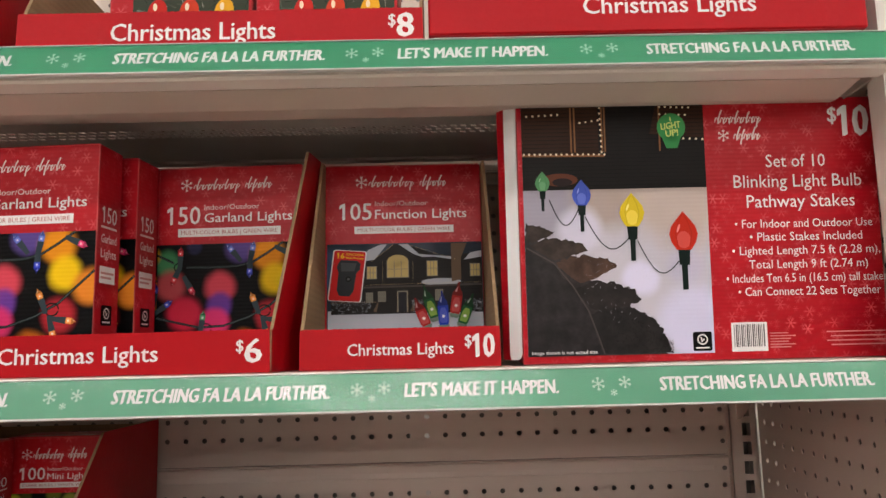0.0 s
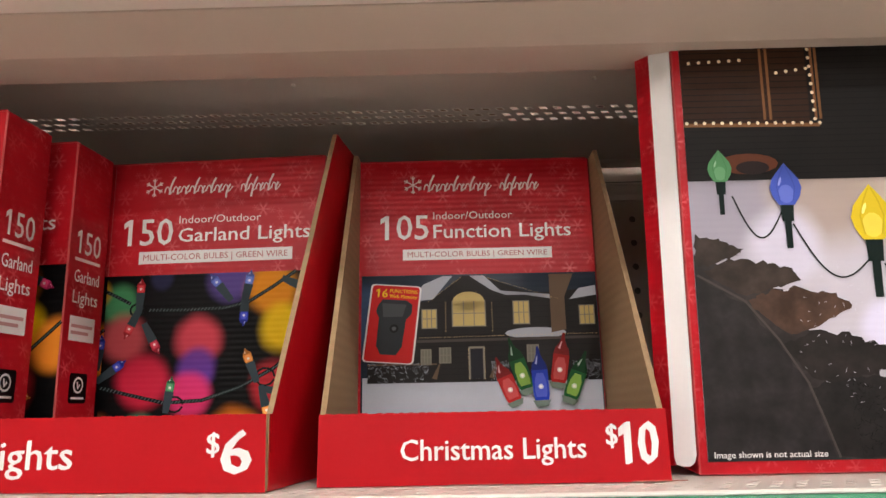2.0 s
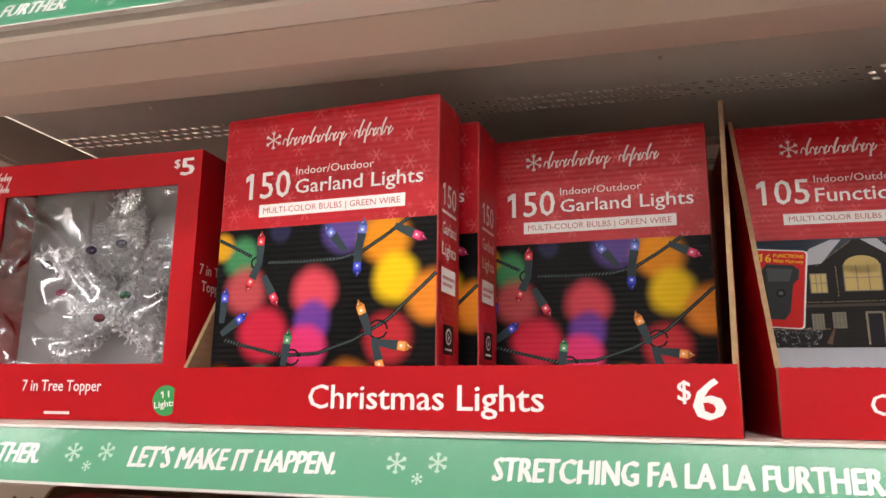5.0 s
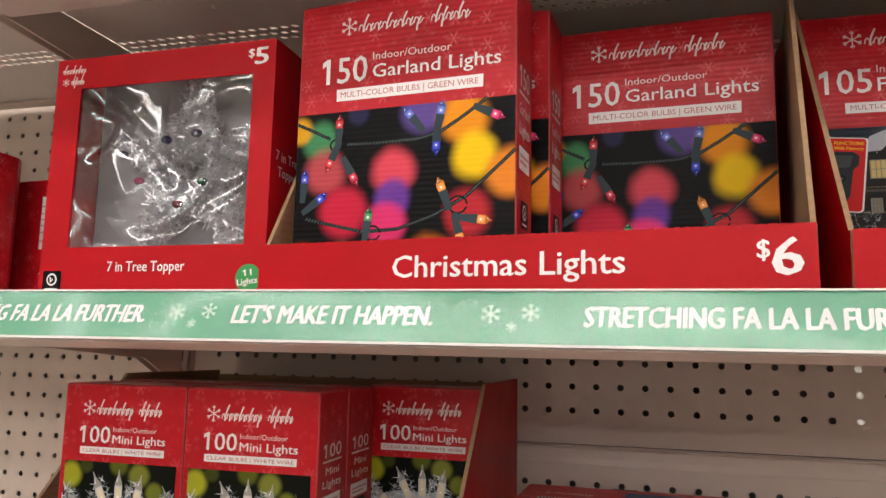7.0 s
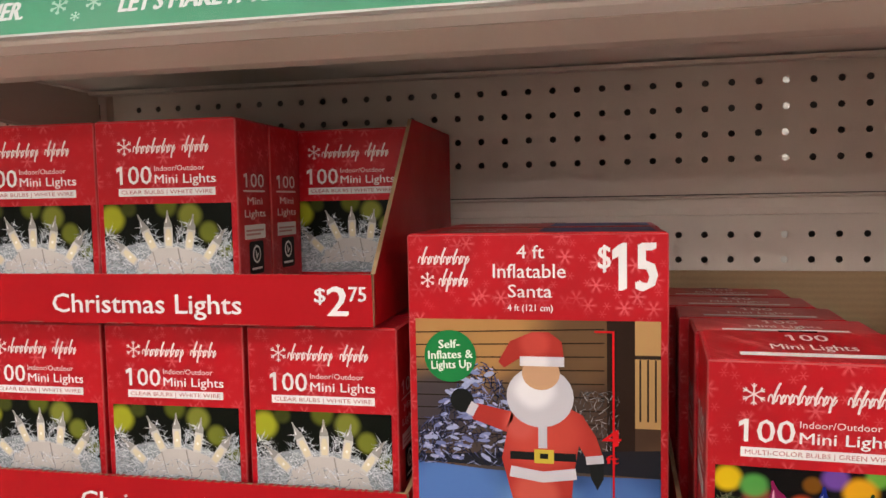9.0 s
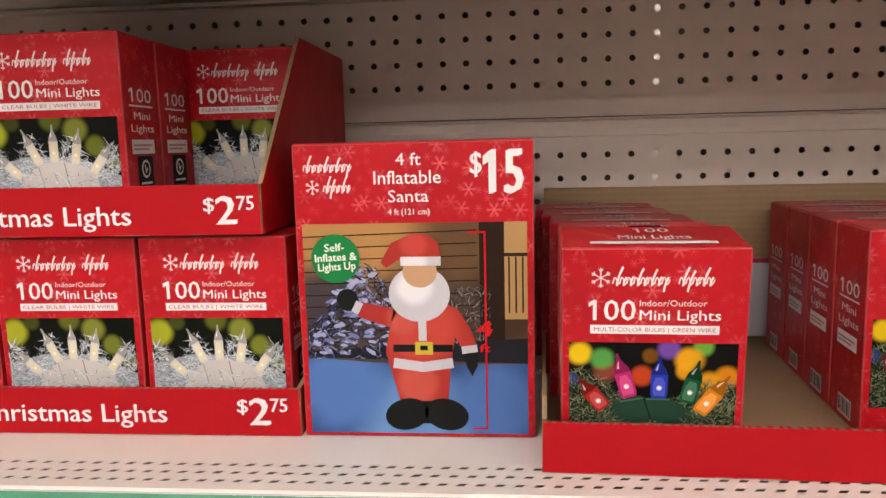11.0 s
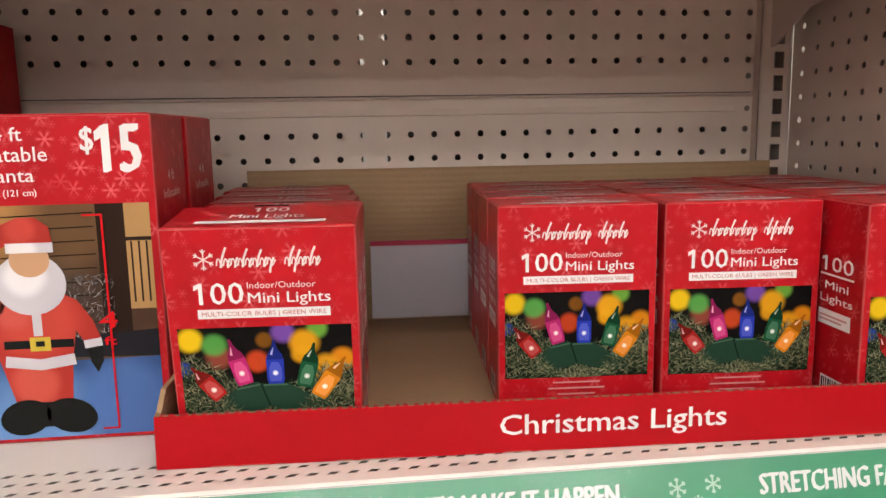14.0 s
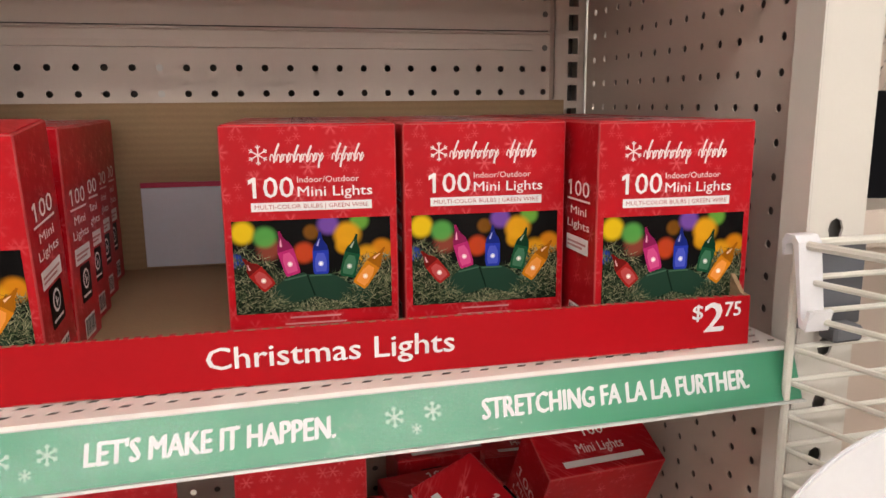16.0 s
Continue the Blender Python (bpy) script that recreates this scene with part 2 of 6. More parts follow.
class Sheet:
    """Flat printing in the plane x (right), z (up), facing -y, laid up in thin layers."""

    def __init__(self):
        self.verts, self.faces, self.slots, self.mats, self.level = [], [], [], [], 1

    def shape(self, pts, mat, level=None):
        if mat not in self.mats:
            self.mats.append(mat)
        y = -0.00012 * (self.level if level is None else level)
        n = len(self.verts)
        self.verts += [(p[0], y, p[1]) for p in pts]
        self.faces.append(tuple(range(n, n + len(pts))))
        self.slots.append(self.mats.index(mat))

    def rect(self, x0, z0, x1, z1, mat, level=None, radius=0.0):
        if radius:
            pts = []
            for cx, cz, a0 in ((x1 - radius, z0 + radius, -90), (x1 - radius, z1 - radius, 0), (x0 + radius, z1 - radius, 90), (x0 + radius, z0 + radius, 180)):
                pts += [(cx + radius * math.cos(radians(a0 + k * 30)), cz + radius * math.sin(radians(a0 + k * 30))) for k in range(4)]
            self.shape(pts, mat, level)
        else:
            self.shape([(x0, z0), (x1, z0), (x1, z1), (x0, z1)], mat, level)

    def oval(self, cx, cz, rx, rz, mat, level=None, n=20, turn=0.0):
        c, s = math.cos(radians(turn)), math.sin(radians(turn))
        pts = [(rx * math.cos(2 * math.pi * k / n), rz * math.sin(2 * math.pi * k / n)) for k in range(n)]
        self.shape([(cx + a * c - b * s, cz + a * s + b * c) for a, b in pts], mat, level)

    def line(self, pts, width, mat, level=None):
        """A ribbon along the points, mitred at its bends; where it crosses itself the later stretch lies on top."""
        level = self.level if level is None else level
        n = len(pts)
        ways = []
        for (ax, az), (bx, bz) in zip(pts, pts[1:]):
            d = math.hypot(bx - ax, bz - az) or 1e-6
            ways.append(((bx - ax) / d, (bz - az) / d))
        edge = []
        for i, (x, z) in enumerate(pts):
            p, q = ways[max(i - 1, 0)], ways[min(i, n - 2)]
            tx, tz = p[0] + q[0], p[1] + q[1]
            d = math.hypot(tx, tz)
            tx, tz = (tx / d, tz / d) if d > 0.2 else q
            k = width / 2 / max(0.55, tx * q[0] + tz * q[1])
            edge.append(((x + tz * k, z - tx * k), (x - tz * k, z + tx * k)))
        for i in range(n - 1):
            self.shape([edge[i][0], edge[i + 1][0], edge[i + 1][1], edge[i][1]], mat, level + 0.012 * i)

    def flake(self, cx, cz, r, mat, level=None, width=None):
        w = width or r * 0.2
        level = self.level if level is None else level
        for k in range(6):
            a = radians(60 * k + 30)
            tip = (cx + r * math.cos(a), cz + r * math.sin(a))
            self.line([(cx, cz), tip], w, mat, level + 0.05 * k)
            mid = (cx + r * 0.62 * math.cos(a), cz + r * 0.62 * math.sin(a))
            for j, side in enumerate((-0.7, 0.7)):
                self.line([mid, (mid[0] + r * 0.34 * math.cos(a + side), mid[1] + r * 0.34 * math.sin(a + side))], w * 0.8, mat, level + 0.4 + 0.05 * k + 0.02 * j)

    def put(self, name, parent, label="", at=None):
        me = bpy.data.meshes.new(name)
        me.from_pydata(self.verts, [], self.faces)
        me.polygons.foreach_set("material_index", self.slots)
        return hang(name, me, self.mats, parent, label, at)


GLYPHS = {}
CAP = 0.69


def glyphs(text, bold, shear):
    """Outline of a line of text in the built-in font, its box moved to the origin: points, faces, width, height of a capital."""
    key = (text, bold, shear)
    if key not in GLYPHS:
        cu = bpy.data.curves.new("lettering", "FONT")
        cu.body, cu.size, cu.offset, cu.shear, cu.resolution_u = text, 1.0, bold, shear, 2
        ob = new("lettering", cu)
        bpy.context.view_layer.update()
        me = bpy.data.meshes.new_from_object(ob.evaluated_get(bpy.context.evaluated_depsgraph_get()))
        pts = [(v.co.x, v.co.y) for v in me.vertices]
        faces = [tuple(p.vertices) for p in me.polygons]
        bpy.data.objects.remove(ob)
        bpy.data.curves.remove(cu)
        bpy.data.meshes.remove(me)
        if text[0] == "1" and len(text) > 1 and text.isdigit():
            # the built-in 1 is a bare stem: give it its flag
            stem = min(p[0] for p in pts)
            n = len(pts)
            pts += [(stem + 0.02, CAP + bold), (stem + 0.02, CAP - 0.15), (stem - 0.13, CAP - 0.235), (stem - 0.13, CAP - 0.09)]
            faces.append((n, n + 3, n + 2, n + 1))
        x0 = min(p[0] for p in pts)
        GLYPHS[key] = ([(p[0] - x0, p[1]) for p in pts], faces, max(p[0] for p in pts) - x0)
    return GLYPHS[key]



def write(sheet, text, x0, x1, base, cap, mat, bold=0.012, shear=0.0, level=None, turn=0.0):
    """Sets text from x0 to x1 on a base line, with capitals of height cap."""
    pts, faces, width = glyphs(text, 0.0, shear)
    fat = bold * cap * 1.1
    sx, sz = (x1 - x0 - 2 * fat) / width, cap / CAP
    c, s = math.cos(radians(turn)), math.sin(radians(turn))
    if mat not in sheet.mats:
        sheet.mats.append(mat)
    slot = sheet.mats.index(mat)
    level = sheet.level if level is None else level
    for copy, (dx, dz) in enumerate(((0, 0), (fat, fat * 0.5), (-fat, -fat * 0.5)) if fat else ((0, 0),)):
        n = len(sheet.verts)
        y = -0.00012 * (level + 0.25 * copy)
        for p in pts:
            a, b = p[0] * sx + fat + dx, p[1] * sz + dz
            sheet.verts.append((x0 + a * c - b * s, y, base + a * s + b * c))
        for f in faces:
            g = [sheet.verts[i + n] for i in f]
            area2 = sum(g[i - 1][0] * g[i][2] - g[i][0] * g[i - 1][2] for i in range(len(g)))
            f = f if area2 > 0 else f[::-1]
            sheet.faces.append(tuple(i + n for i in f))
            sheet.slots.append(slot)


def price(sheet, dollars, cents, x0, x1, base, cap):
    """A dollar price: a small raised sign, a tall figure, raised cents."""
    w = x1 - x0
    figure = w * (0.62 if cents else 0.66) if len(dollars) == 1 else w * 0.74
    if cents:
        figure = w * 0.42
    s = w * (0.22 if cents else 0.28 if len(dollars) == 1 else 0.22)
    write(sheet, "$", x0, x0 + s, base + cap * 0.46, cap * 0.5, WHITE, 0.02)
    write(sheet, dollars, x0 + s * 1.08, x0 + s * 1.08 + figure, base, cap, WHITE, 0.035)
    if cents:
        write(sheet, cents, x1 - w * 0.34, x1, base + cap * 0.5, cap * 0.5, WHITE, 0.025)


def wave(sheet, a, b, base, h, turns, mat):
    """A plain slanted pen ripple: a tall opening stroke, then narrow humps of uneven height."""
    highs = (1.0, 0.46, 0.50, 0.92, 0.44, 0.86, 0.48, 0.46) if turns > 5 else (0.98, 0.80, 0.46, 0.95, 0.46)
    step = (b - a - h * 0.3) / len(highs)
    fat = h * 0.105
    for k, high in enumerate(highs):
        x = a + step * (k + 0.15)
        lean = 0.30 * h
        low = -0.30 if k == (7 if turns > 5 else 1) else 0.0
        w = step * 0.40
        down = []
        for q in range(9):
            f = q / 8
            down.append((x + w + lean * (high + (low - high) * f) - w * 0.35 * math.sin(math.pi * f), base + h * (high + (low - high) * f)))
        sheet.line(down, fat, mat, 2 + 0.02 * k)
        up = []
        for q in range(9):
            ang = math.pi * (0.95 - 0.95 * q / 8)
            up.append((x + w * 0.35 + w * 0.75 * math.cos(ang), base + h * min(high, 0.44) * (0.12 + 0.88 * math.sin(ang))))
        sheet.line(up, fat * 0.6, mat, 2.3 + 0.02 * k)
        tail = [(x + w * 0.9 + step * 0.62 * q / 5, base + h * (0.04 + 0.30 * (q / 5) ** 2)) for q in range(6)]
        sheet.line(tail, fat * 0.55, mat, 2.6 + 0.02 * k)


def script_mark(sheet, x0, x1, base, h, mat, seed=1, stacked=False):
    """The maker's mark as plain shapes: a snowflake and rippling pen strokes, in one row or two."""
    w = x1 - x0
    if stacked:
        sheet.flake(x0 + w * 0.2, base + h * 0.3, h * 0.36, mat, width=h * 0.05)
        wave(sheet, x0 + w * 0.05, x1, base + h * 1.02, h * 0.85, 6, mat)
        wave(sheet, x0 + w * 0.40, x0 + w * 0.97, base, h * 0.85, 4, mat)
        return
    sheet.flake(x0 + h * 0.5, base + h * 0.42, h * 0.52, mat, width=h * 0.065)
    wave(sheet, x0 + h * 1.1, x0 + w * 0.66, base, h, 6, mat)
    wave(sheet, x0 + w * 0.69, x1, base, h, 4, mat)


def badge(sheet, x0, z0, s):
    """A small black certification badge with a white ring."""
    sheet.rect(x0, z0, x0 + s, z0 + s, BLACK, 2, s * 0.1)
    sheet.oval(x0 + s / 2, z0 + s * 0.6, s * 0.28, s * 0.28, WHITE, 3)
    sheet.oval(x0 + s / 2, z0 + s * 0.6, s * 0.21, s * 0.21, BLACK, 4)
    sheet.line([(x0 + s * 0.42, z0 + s * 0.72), (x0 + s * 0.46, z0 + s * 0.5), (x0 + s * 0.58, z0 + s * 0.62)], s * 0.07, WHITE, 5)
    sheet.rect(x0 + s * 0.14, z0 + s * 0.13, x0 + s * 0.86, z0 + s * 0.2, WHITE, 3)


def bulb(sheet, x, z, angle, length, width, tone, level, socket=True, stem=(0.03, 0.09, 0.06), base=0.5, glow=None):
    """A printed mini bulb: a socket, a glassy body drawn out to a dark tip, a lit spot near its foot."""
    c, s = math.cos(radians(angle)), math.sin(radians(angle))

    def at(a, b):
        return (x + a * c - b * s, z + a * s + b * c)

    def body(prof, tint, lv):
        sheet.shape([at(length * q, -h * r) for q, r in prof] + [at(length * q, h * r) for q, r in reversed(prof)], ink(tint), lv)
    h = width / 2
    if socket:
        sheet.shape([at(-length * base, -h * 0.7), at(0.0, -h * 1.1), at(0, h * 1.1), at(-length * base, h * 0.7)], ink(stem), level)
    body(((0, 0.84), (0.10, 0.98), (0.55, 1.0), (0.68, 0.82), (0.78, 0.42), (0.86, 0.25), (1.0, 0.13)), tone, level + 1)
    body(((0.56, 0.97), (0.68, 0.80), (0.78, 0.40), (0.86, 0.24), (1.0, 0.12)), tuple(v * 0.55 for v in tone), level + 1.6)
    warm = glow or tuple(min(0.9, v * 1.25 + 0.05) for v in tone)
    body(((0.06, 0.62), (0.16, 0.74), (0.36, 0.70), (0.50, 0.40)), warm, level + 2)
    sheet.shape([at(length * 0.66, h * 0.25), at(length * 0.84, h * 0.05), at(length * 0.80, h * 0.22), at(length * 0.68, h * 0.5)], ink(tuple(min(0.85, v + 0.35) for v in tone)), level + 2.4)
    cx, cz = at(length * 0.25, 0)
    sheet.oval(cx, cz, width * 0.17, width * 0.17, ink(tuple(min(0.9, v * 0.5 + 0.5) for v in warm)), level + 2.8, 10)
    sheet.oval(cx, cz, width * 0.09, width * 0.09, ink((0.92, 0.88, 0.8)), level + 3.2, 8)


def needles(sheet, rnd, x0, z0, x1, z1, n, tones, length, level, spread=360.0, lean=90.0, heap=None):
    """A printed spray of pine needles; heap: (u) -> highest v."""
    for _ in range(n):
        u = rnd.random()
        x = x0 + u * (x1 - x0)
        top = z1 if heap is None else z0 + (z1 - z0) * heap(u)
        z = z0 + rnd.random() ** 0.8 * max(top - z0, 0.0005)
        a = radians(lean + rnd.uniform(-spread / 2, spread / 2))
        ln = length * rnd.uniform(0.6, 1.2)
        ex, ez = min(max(x + ln * math.cos(a), x0), x1), min(max(z + ln * math.sin(a), z0), z1 + 0.001)
        d = math.hypot(ex - x, ez - z) or 1e-5
        nx, nz = -(ez - z) / d * length * 0.05, (ex - x) / d * length * 0.05
        tri = [(x - nx, z - nz), (ex, ez), (x + nx, z + nz)]
        sheet.shape(tri, ink(rnd.choice(tones)), level + rnd.random() * 2)


# ---- store shell ----
def slab(name, x0, y0, z0, x1, y1, z1, mat, label, category):
    me = bpy.data.meshes.new(name)
    bm = block(x0, y0, z0, x1, y1, z1)
    bm.to_mesh(me)
    bm.free()
    me.materials.append(mat)
    return tagged(new(name, me), label, category, kind="structure")


FLOOR_MAT = surface("vinyl_floor", (0.63, 0.58, 0.515), 0.3, blotch=(3, 0.12), grain=(120, 0.08))
WALL_MAT = surface("painted_wall", (0.52, 0.49, 0.45), 0.6, blotch=(2, 0.08))
CEIL_MAT = surface("ceiling_panel", (0.72, 0.71, 0.69), 0.8, blotch=(3, 0.06))
X0, X1, Y0, Y1 = -4.5, 4.5, -10.0, 5.0
slab("floor", X0, Y0, -0.1, X1, Y1, 0.0, FLOOR_MAT, "pale grey vinyl store floor", "floor")
slab("ceiling", X0, Y0, CEILING, X1, Y1, CEILING + 0.1, CEIL_MAT, "off-white store ceiling panels", "ceiling")
slab("wall_south", X0 - 0.1, Y0 - 0.1, 0, X1 + 0.1, Y0, CEILING, WALL_MAT, "plain painted store wall", "wall")
slab("wall_north", X0 - 0.1, Y1, 0, X1 + 0.1, Y1 + 0.1, CEILING, WALL_MAT, "plain painted store wall", "wall")
slab("wall_west", X0 - 0.1, Y0, 0, X0, Y1, CEILING, WALL_MAT, "plain painted store wall", "wall")
slab("wall_east", X1, Y0, 0, X1 + 0.1, Y1, CEILING, WALL_MAT, "plain painted store wall", "wall")
TUBE, tube_tree, tube_b = shader("fluorescent_tube", (0.9, 0.9, 0.9), 0.4)
tube_b.inputs["Emission Color"].default_value = (1.0, 0.945, 0.925, 1)
tube_b.inputs["Emission Strength"].default_value = TUBE_GLOW
for ly in LAMP_ROWS:
    fix = thing("ceiling_light", pose(-0.3, ly, CEILING), "long white fluorescent fixture under the ceiling", "light", "ceiling lights")
    part("housing", block(-3.9, -0.09, -0.05, 3.9, 0.09, 0, 0.006), POST_WHITE, fix)
    part("tube", rod(bmesh.new(), (-3.85, 0, -0.105), (3.85, 0, -0.105), 0.05, 10), TUBE, fix, "glowing white tube")

# ---- gondola shelving ----
BACK = 1.042                      # face of the pegboard
BAY0, BAY1 = -0.800, 0.421        # upright centres of the bay
PITCH = 0.0254
SEAMS = (0.071, 0.4775, 0.884, 1.2905, 1.697, 2.1035)
RIM = [(math.cos(radians(45 * k)), math.sin(radians(45 * k))) for k in range(8)]
SQUARE = [(1, 0), (1, 1), (0, 1), (-1, 1), (-1, 0), (-1, -1), (0, -1), (1, -1)]


def holed(cells, place, thick):
    """A sheet of rectangular cells, each with an eight-sided hole and a rim: cells of (cx, cz, half width, half height, hole points or None)."""
    verts, faces = [], []
    for cx, cz, hw, hh, hole in cells:
        n = len(verts)
        verts += [place(cx + hw * a, cz + hh * b, 0) for a, b in SQUARE]
        if hole is None:
            faces.append(tuple(range(n, n + 8)))
            continue
        verts += [place(cx + a, cz + b, 0) for a, b in hole]
        verts += [place(cx + a, cz + b, thick) for a, b in hole]
        for k in range(8):
            j = (k + 1) % 8
            faces.append((n + k, n + j, n + 8 + j, n + 8 + k))
            faces.append((n + 8 + k, n + 8 + j, n + 16 + j, n + 16 + k))
    me = bpy.data.meshes.new("holed")
    me.from_pydata(verts, [], faces)
    bm = bmesh.new()
    bm.from_mesh(me)
    bmesh.ops.remove_doubles(bm, verts=bm.verts, dist=2e-5)
    bm.to_mesh(me)
    bm.free()
    return me


def peg_cells(x0, x1, z0, z1, last, rows, r=0.0036):
    """Cells of a pegboard panel from x0 to x1, z0 to z1; the last column lies at x = last."""
    cols = []
    c = last
    while c > x0 + PITCH * 0.5:
        cols.append(c)
        c -= PITCH
    hole = [(a * r, b * r) for a, b in RIM]
    out = [(c, z, PITCH / 2, PITCH / 2, hole) for c in cols for z in rows]
    lo, hi = min(cols) - PITCH / 2, max(cols) + PITCH / 2
    zb, zt = min(rows) - PITCH / 2, max(rows) + PITCH / 2
    for a, b, c0, d in ((lo, hi, z0, zb), (lo, hi, zt, z1), (x0, lo, z0, z1), (hi, x1, z0, z1)):
        if b - a > 1e-4 and d - c0 > 1e-4:
            out.append(((a + b) / 2, (c0 + d) / 2, (b - a) / 2, (d - c0) / 2, None))
    return out


def peg_panel(parent, x0, x1, z0, z1, last):
    rows = [z0 + 0.0355 + PITCH * k for k in range(14)]
    me = holed(peg_cells(x0, x1, z0 + 0.0006, z1 - 0.0006, last, rows), lambda u, v, d: (u, BACK + d, v), 0.0012)
    ob = hang("peg_panel", me, BEIGE, parent)
    # a strip coloured dark for the seam's shade, the folded lip and the pressed ridge along the seam
    part("seam_shade_strip", block(x0, BACK + 0.006, z0 - 0.0030, x1, BACK + 0.012, z0 + 0.0030), INNER_SHADE, ob)
    part("rolled_edge", prism([(BACK + 0.0002, z1 - 0.0045), (BACK - 0.0014, z1 - 0.0030), (BACK - 0.0014, z1 - 0.0018), (BACK + 0.0002, z1 - 0.0008), (BACK + 0.0050, z1 - 0.0008), (BACK + 0.0050, z1 - 0.0045)], "x", x0, x1), BEIGE, ob)
    part("pressed_ridge", prism([(BACK + 0.0002, z1 - 0.0212), (BACK - 0.0019, z1 - 0.0205), (BACK - 0.0014, z1 - 0.0190), (BACK + 0.0002, z1 - 0.0130)], "x", x0 + 0.004, x1 - 0.022), BEIGE, ob)
    # flat discs, their dark colour imitating the shade in screw holes
    for zz in (z0 + 0.018, z1 - 0.018):
        bm = bmesh.new()
        bmesh.ops.create_cone(bm, cap_ends=True, segments=10, radius1=0.0032, radius2=0.0032, depth=0.0008, matrix=Matrix.Translation((x1 - 0.007, BACK - 0.0002, zz)) @ pose(0, 0, 0, 90))
        part("screw_hole_disc", bm, INNER_SHADE, ob)
    return ob


def upright(parent, xc):
    """A slotted steel upright: a folded channel with a double column of slots, as real openings in its face."""
    w, y = 0.0375, BACK - 0.012
    cells, z = [], 0.08
    slot = [(a * 0.0058, b * 0.0086) for a, b in SQUARE]
    while z < 2.15:
        cells.append((xc + 0.004, z, 0.0095, PITCH / 2, slot))
        z += PITCH
    mid = (0.08 + z - PITCH) / 2
    tall = (z - 0.08) / 2
    cells.append((xc - 0.01205, mid, 0.00655, tall, None))
    cells.append((xc + 0.01605, mid, 0.00255, tall, None))
    me = holed(cells, lambda u, v, d: (u, y + d, v), 0.002)
    ob = hang("upright", me, BEIGE, parent, "slotted beige steel upright")
    bm = block(xc - w / 2, y, 0.05, xc - w / 2 + 0.0016, y + 0.045, 2.15)
    block(xc + w / 2 - 0.0016, y, 0.05, xc + w / 2, y + 0.045, 2.15, into=bm)
    part("upright_flange", bm, BEIGE, ob)
    # added sheet behind the slots, the channel's inner shade put into its colour
    part("upright_shade_sheet", block(xc - w / 2 + 0.002, y + 0.03, 0.05, xc + w / 2 - 0.002, y + 0.032, 2.15), INNER_SHADE, ob)


gondola = thing("gondola_shelving", pose(0, 0, 0), "beige steel store shelving with perforated back panels", "shelving", kind="structure")
for xa, xb, last in ((BAY0 + 0.018, BAY1 - 0.018, 0.395), (-2.0, BAY0 - 0.018, BAY0 - 0.026)):
    for za, zb in zip(SEAMS, SEAMS[1:]):
        if xa > -1 or za > 0.8:
            lift = 0.0 if xa > -1 else 0.17
            peg_panel(gondola, xa, xb, za + lift, zb + lift, last)
for xc in (BAY0, BAY1):
    upright(gondola, xc)
# the back-to-back side: a second skin, shade put into its dark colour, with a narrow gap through which the next aisle
# shows
part("rear_skin", block(-2.0, BACK + 0.06, 0.05, -0.037, BACK + 0.064, 2.1), INNER_SHADE, gondola)
part("rear_skin", block(-0.009, BACK + 0.06, 0.05, 0.47, BACK + 0.064, 2.1), INNER_SHADE, gondola)
part("base_plinth", block(-2.0, 0.64, 0.0, 0.44, BACK + 0.05, 0.13, 0.004), BEIGE, gondola)
part("top_cap", block(-2.0, BACK - 0.012, 2.1035, 0.44, BACK + 0.07, 2.125, 0.003), BEIGE, gondola)

# the end of the run: a perforated side panel and a white front post
DIV = 0.4465
cells = []
hole = [(a * 0.0034, b * 0.0034) for a, b in RIM]
for k in range(14):
    for j in range(62):
        cells.append((0.690 + PITCH * k, 0.42 + PITCH * j, PITCH / 2, PITCH / 2, hole))
cells.append((1.036, 0.42 + PITCH * 30.5, 0.003, PITCH * 31, None))
cells.append(((0.664 + 0.690 - PITCH / 2) / 2, 0.42 + PITCH * 30.5, (0.690 - PITCH / 2 - 0.664) / 2, PITCH * 31, None))
side = thing("end_panel", pose(0, 0, 0), "perforated beige end panel beside a white front post", "panel", kind="structure")
hang("peg_panel", holed(cells, lambda u, v, d: (DIV + d, u, v), 0.0012), BEIGE, side)
# rear sheet coloured dark to stand for the shade behind the holes
part("rear_skin", block(DIV + 0.03, 0.664, 0.1, DIV + 0.033, 1.05, 2.1), INNER_SHADE, side)
post_face = []
z = 1.1275 - 0.0412 * 20
big = [(a * 0.0062, b * 0.0078) for a, b in RIM]
while z < 1.14:
    post_face.append((0.4465, z, 0.0215, 0.0206, big))
    z += 0.0412
post_face.append((0.4465, (z - 0.0206 + 2.1) / 2, 0.0215, (2.1 - z + 0.0206) / 2, None))
post = hang("front_post", holed(post_face, lambda u, v, d: (u, 0.650 + d, v), 0.0018), POST_WHITE, side, "white enamelled post with round holes")
part("post_flank", block(0.4233, 0.6501, 0.28, 0.4250, 0.676, 2.1), POST_WHITE, post)
part("post_flank", block(0.4680, 0.6501, 0.28, 0.4697, 0.69, 2.1), POST_WHITE, post)
# added sheet whose dark colour stands for the hollow post's shade
part("post_shade_sheet", block(0.4252, 0.6585, 0.28, 0.4678, 0.661, 2.1), INNER_SHADE, post)
part("post_foot", block(0.4235, 0.651, 0.0, 0.4695, 0.70, 0.28, 0.002), POST_WHITE, post)


# ---- shelves ----
SLOT = [(a * 0.0028 + b * 0.0014, b * 0.0021) for a, b in ((1, 0), (1, 1), (0, 1), (-1, 1), (-1, 0), (-1, -1), (0, -1), (1, -1))]
STRIP_Y = 0.645
LETS, STRETCH, PERIOD = -0.0250, 0.1935, 0.466


